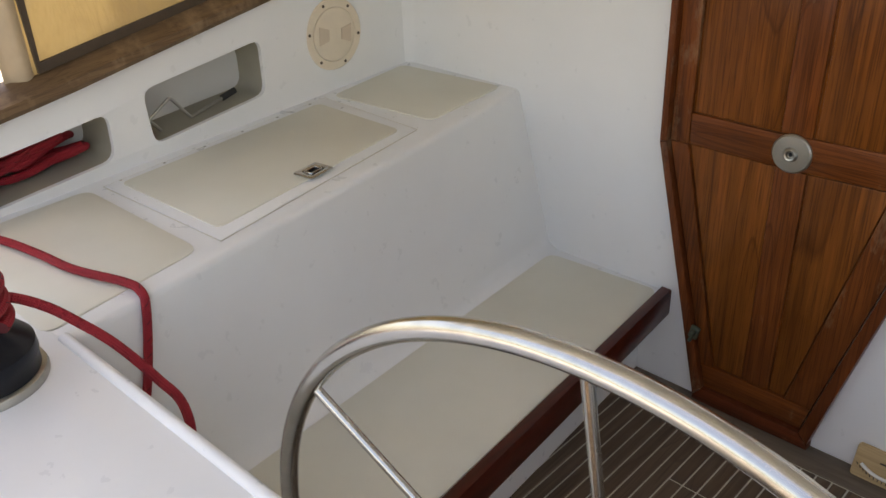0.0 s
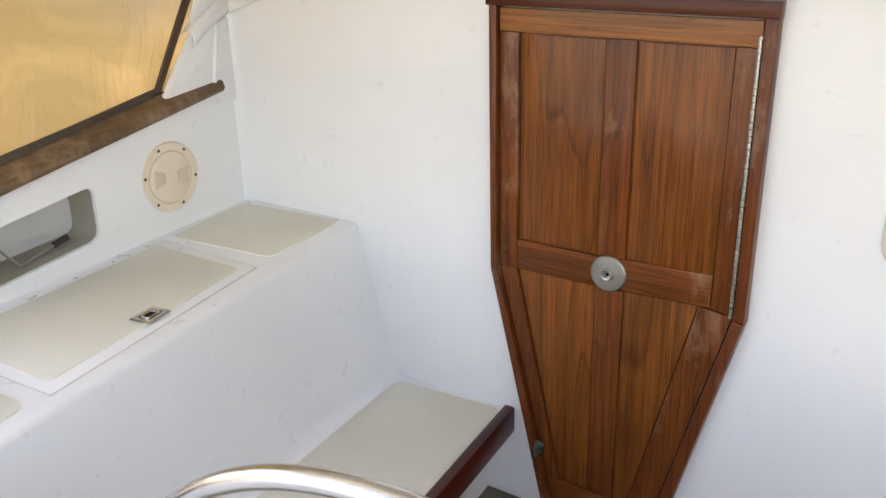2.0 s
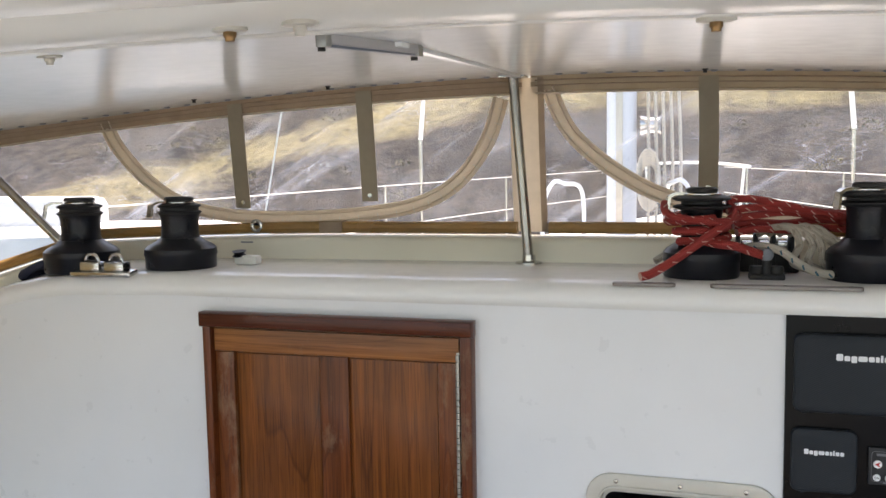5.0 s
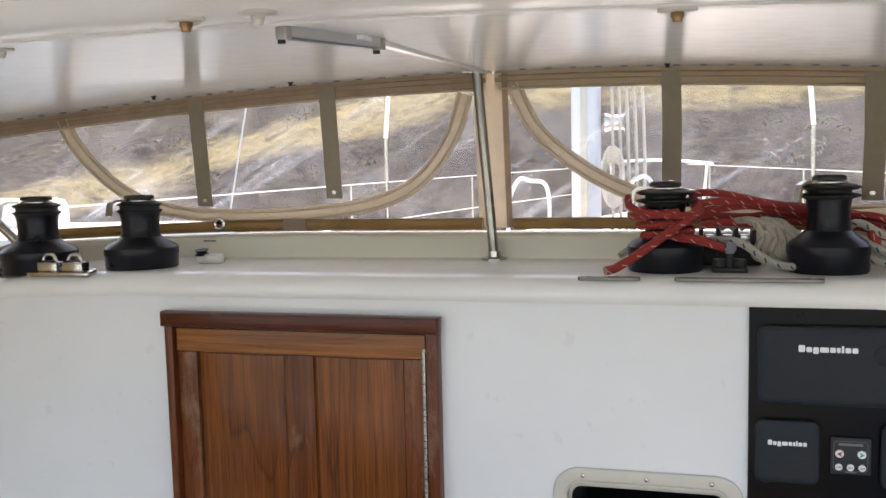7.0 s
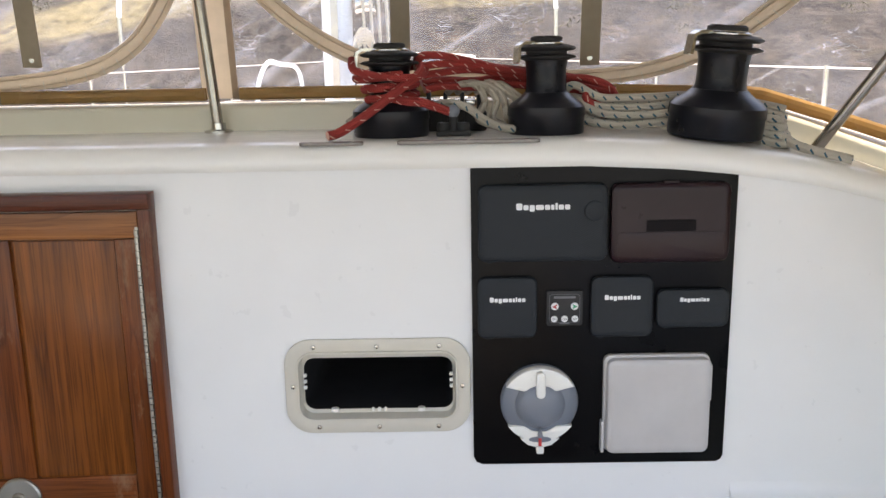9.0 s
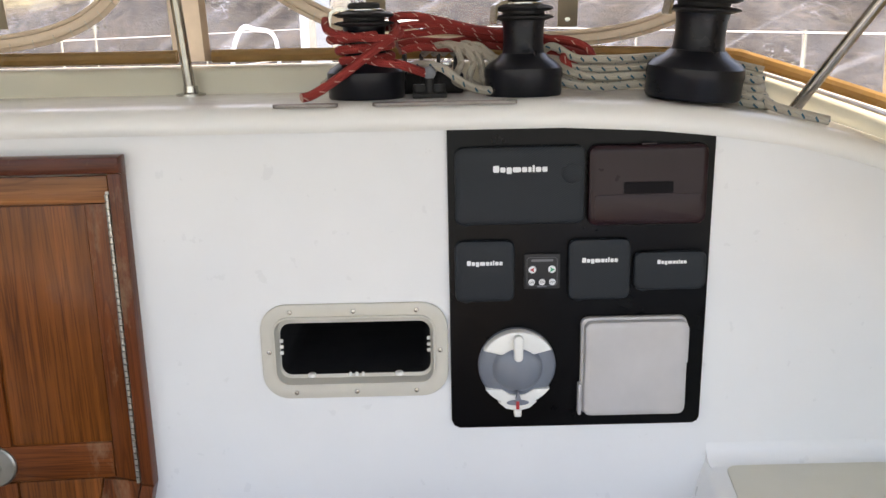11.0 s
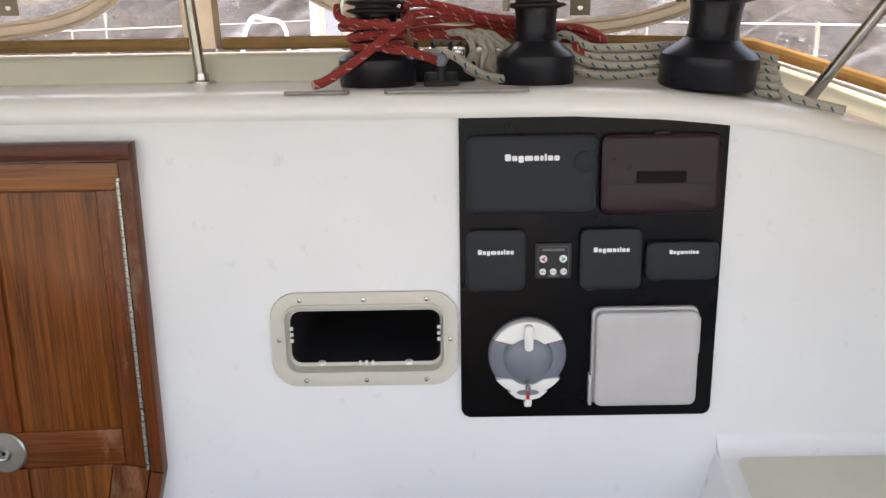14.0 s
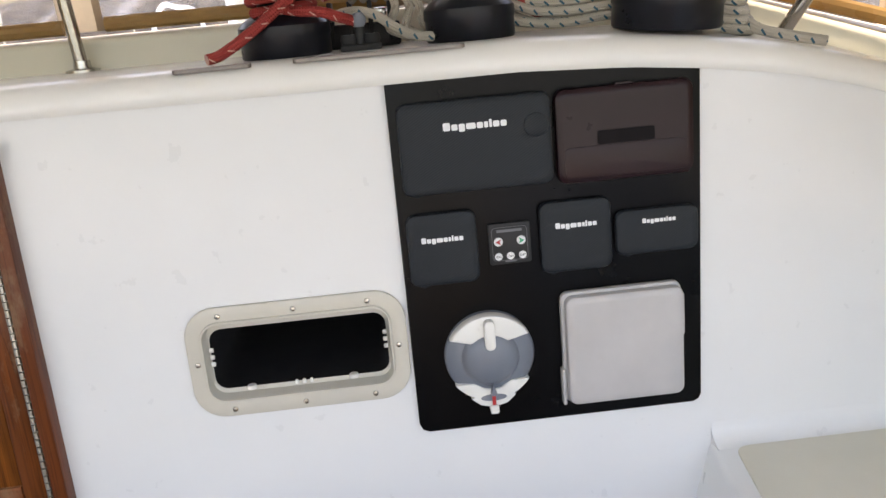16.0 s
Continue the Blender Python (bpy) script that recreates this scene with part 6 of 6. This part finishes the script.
for i in range(51):
    x = -0.895 + i * 0.0345
    if x < -0.63 or x > 0.2:
        strip(x, 0.0305, -2.55, -0.086)
    else:
        strip(x, 0.0305, -0.305, -0.086)
        strip(x, 0.0305, -2.55, -0.309)


# printed maker's patch in the curtain's lower corner, as plain bars
cp = part("printed_patch", box(0, -0.275, 1.031, 0.001, -0.232, 1.0345), M_RUBBER, cur_port, "small dark printed bar")
cp.location.x = side_x(-0.25) - 0.020

# faint printed bar on the sill
p, out = sill(-0.72)
q = p - out * 0.0015
part("printed_mark", box(q.x - 0.017, q.y - 0.0006, 1.412, q.x + 0.017, q.y + 0.0006, 1.4155), M_GREYP, sillob, "small grey printed bar")


# ---- outside: mast, rigging, deck gear, shore ----
mast = thing("mast", "white painted mast rising from the coachroof", "mast")
part("spar", prism([(-0.247 + 0.068 * math.cos(a), 2.5 + 0.10 * math.sin(a)) for a in np.linspace(0, 2 * math.pi, 33)[:-1]], "z", 1.18, 11.0), M_MAST, mast)
part("track", box(-0.262, 2.39, 1.3, -0.232, 2.405, 11.0), M_DULL, mast)
part("foot_collar", prism([(-0.247 + 0.11 * math.cos(a), 2.5 + 0.14 * math.sin(a)) for a in np.linspace(0, 2 * math.pi, 25)[:-1]], "z", 1.16, 1.235, r=0.01), M_DECK, mast)
part("winch_drum", lathe([(0, 0), (0.045, 0), (0.035, 0.03), (0.035, 0.08), (0.045, 0.09), (0, 0.09)], 20, None, pose(-0.16, 2.5, 1.78, 0, 90)), M_CHROME, mast)
for k in range(5):
    tagged(part("halyard", sweep(smooth([(-0.13 + 0.035 * k, 2.42 - 0.02 * k, 1.25), (-0.12 + 0.034 * k, 2.44, 1.6 + 0.05 * k), (-0.15 + 0.012 * k, 2.45, 4.0), (-0.2, 2.45, 10.5)], 6), 0.0075, 8), M_ROPE_WHITE), "pale halyard running up the mast", "rope")
for k in range(6):
    cy = 1.50 + 0.012 * k
    tagged(part("halyard_coil", sweep([(-0.115 + 0.045 * math.cos(a), 2.38 + 0.012 * math.sin(3 * a) - 0.006 * k, cy + 0.105 * math.sin(a)) for a in np.linspace(0, 2 * math.pi, 33)[:-1]], 0.0075, 8, True), M_ROPE_WHITE), "white halyard coiled on the mast", "rope")
for x in (-1.232, 0.738):
    sh = thing("shroud", "white lower shroud with a turnbuckle", "shroud", group="shrouds beside the mast")
    part("wire", sweep([(x, 2.5, 1.75), (x + (-0.247 - x) * 0.6, 2.5, 8.0)], 0.004, 8), M_WPLAST, sh)
    part("turnbuckle", sweep([(x, 2.5, 1.52), (x, 2.5, 1.76)], 0.010, 10), M_CHROME, sh)
    part("toggle", sweep([(x, 2.5, 1.10), (x, 2.5, 1.53)], 0.006, 8), M_CHROME, sh)
    part("boot", sweep([(x, 2.5, 1.74), (x + (-0.247 - x) * 0.022, 2.5, 1.98)], 0.011, 10), M_WPLAST, sh)
for sg in (-1, 1):
    gb_ = tagged(part("mast_guard", sweep(smooth([(-0.247 + sg * 0.33, 2.30, 1.15), (-0.247 + sg * 0.335, 2.30, 1.40), (-0.247 + sg * 0.29, 2.30, 1.52), (-0.247 + sg * 0.24, 2.33, 1.52), (-0.247 + sg * 0.20, 2.62, 1.47), (-0.247 + sg * 0.20, 2.66, 1.15)], 6), 0.010, 10), M_MAST), "white pipe guard beside the mast", "guard rail")
tagged(part("red_reefing_line", sweep(smooth([(-0.55, 2.0, 1.262), (-0.30, 2.05, 1.275), (-0.05, 2.0, 1.268), (0.20, 2.08, 1.262), (0.32, 2.02, 1.262)], 8), 0.016, 8), M_ROPE_RED), "red line lying on the coachroof by the mast", "rope")
for sg in (-1, 1):
    rail_pts = lambda z: smooth([(XC + sg * 2.05, -2.5, z), (XC + sg * 2.0, 1.5, z + 0.02), (XC + sg * 1.65, 5.0, z + 0.06), (XC + sg * 0.5, 9.0, z + 0.14)], 8)
    ll = thing("lifeline", "white lifeline with stanchions along the deck edge", "lifeline", group="lifelines")
    part("wire", sweep(rail_pts(1.44), 0.0035, 6), M_WPLAST, ll)
    part("wire", sweep(rail_pts(1.15), 0.0035, 6), M_WPLAST, ll)
    for i in (4, 9, 14, 18, 22):
        p = rail_pts(1.44)[i]
        part("stanchion", sweep([(p.x, p.y, 0.8), (p.x, p.y, p.z + 0.01)], 0.010, 8), M_CHROME, ll)
pul = thing("pulpit", "white tubular bow pulpit", "pulpit")
part("top_rail", sweep(smooth([(XC - 0.75, 8.2, 1.58), (XC - 0.45, 9.2, 1.62), (XC, 9.6, 1.64), (XC + 0.45, 9.2, 1.62), (XC + 0.75, 8.2, 1.58)], 6), 0.018, 8), M_WPLAST, pul)
for dx, y in ((-0.7, 8.3), (-0.4, 9.25), (0.4, 9.25), (0.7, 8.3)):
    part("leg", sweep([(XC + dx * 0.9, y, 0.8), (XC + dx, y, 1.6)], 0.016, 8), M_WPLAST, pul)
fd = part("foredeck", grid([[(XC + k * (2.1 - 1.6 * max(0, (y - 2) / 7.5) ** 1.6), y, 0.84 + 0.06 * (1 - k * k) + 0.012 * y) for k in np.linspace(-1, 1, 9)] for y in np.linspace(0.4, 9.5, 14)], thick=(0, 0, -0.8)), M_DECK)
tagged(fd, "white foredeck and hull of the boat", "deck", kind="structure")
# neighbouring white boat
nb = thing("moored_boat", "white hull of a boat moored ahead to port", "boat")
rows = []
for i in range(17):
    t = i / 16
    half = 1.5 * math.sin(math.pi * min(1, 0.18 + t * 0.82)) ** 0.6 if i < 16 else 0.03
    rows.append([(-12.9 + 7.5 * t, 8.6 + k * half, z) for k, z in ((-0.75, -1.0), (-0.95, -0.2), (-1.0, 0.75 + 0.12 * t), (-0.5, 0.85 + 0.12 * t), (0.5, 0.85 + 0.12 * t), (1.0, 0.75 + 0.12 * t), (0.95, -0.2), (0.75, -1.0))])
part("hull", grid(rows), M_DECK, nb)
part("cabin", prism([(-11.4, 7.9), (-8.3, 8.1), (-8.3, 9.1), (-11.4, 9.3)], "z", 0.8, 1.30, r=0.12), M_DECK, nb)
part("stay", sweep([(-5.5, 8.6, 0.9), (-3.8, 8.6, 8.8)], 0.010, 6), M_WPLAST, nb)

ground = part("ground", grid([[(x, y, -1.0) for y in (-4000, -200, 0, 20, 4000)] for x in (-4000, -100, 0, 100, 4000)]), M_WATER)
tagged(ground, "harbour water round the boat", "water", kind="structure")
noise.seed_set(3)


def hill_z(x, y):
    h = (y - 18) * 0.55 + 1.6 * noise.noise((x * 0.05, y * 0.05, 0)) + 0.7 * noise.noise((x * 0.22, y * 0.22, 3)) + 0.3 * noise.noise((x * 0.8, y * 0.8, 6))
    return -1.3 + max(0.0, h)


rows = [[(x, y, hill_z(x, y)) for y in np.linspace(16, 82, 91)] for x in np.linspace(-90, 90, 181)]
hillob = part("hillside", grid(rows), M_HILL, angle=80)
tagged(hillob, "steep dry grassy hillside with dark rocks", "hillside", kind="structure")
# scrub and boulders on the hill, in one mesh
random.seed(11)
verts, faces = [], []
for i in range(500):
    x, y = random.uniform(-45, 40), random.uniform(18, 45)
    if noise.noise((x * 0.09, y * 0.12, 9)) < -0.02:
        continue
    z, r = hill_z(x, y), random.uniform(0.15, 0.45)
    for k in range(7):
        c = Vector((x + random.uniform(-r, r), y + random.uniform(-r, r), z + random.uniform(0, r * 0.8)))
        for j in range(9):
            a, b = random.uniform(0, 6.28), random.uniform(-0.5, 1.5)
            d = Vector((math.cos(a), math.sin(a), b)).normalized() * r * random.uniform(0.2, 0.5)
            e = Vector((random.uniform(-1, 1), random.uniform(-1, 1), random.uniform(-1, 1))).normalized() * r * 0.22
            n0 = len(verts)
            verts += [tuple(c + d), tuple(c + d + e), tuple(c + d * 0.6 - e * 0.6)]
            faces.append((n0, n0 + 1, n0 + 2))
me = bpy.data.meshes.new("scrub")
me.from_pydata(verts, [], faces)
me.materials.append(M_BUSH)
tagged(new("scrub", me), "low dusty scrub scattered over the hillside", "bushes", kind="stuff")
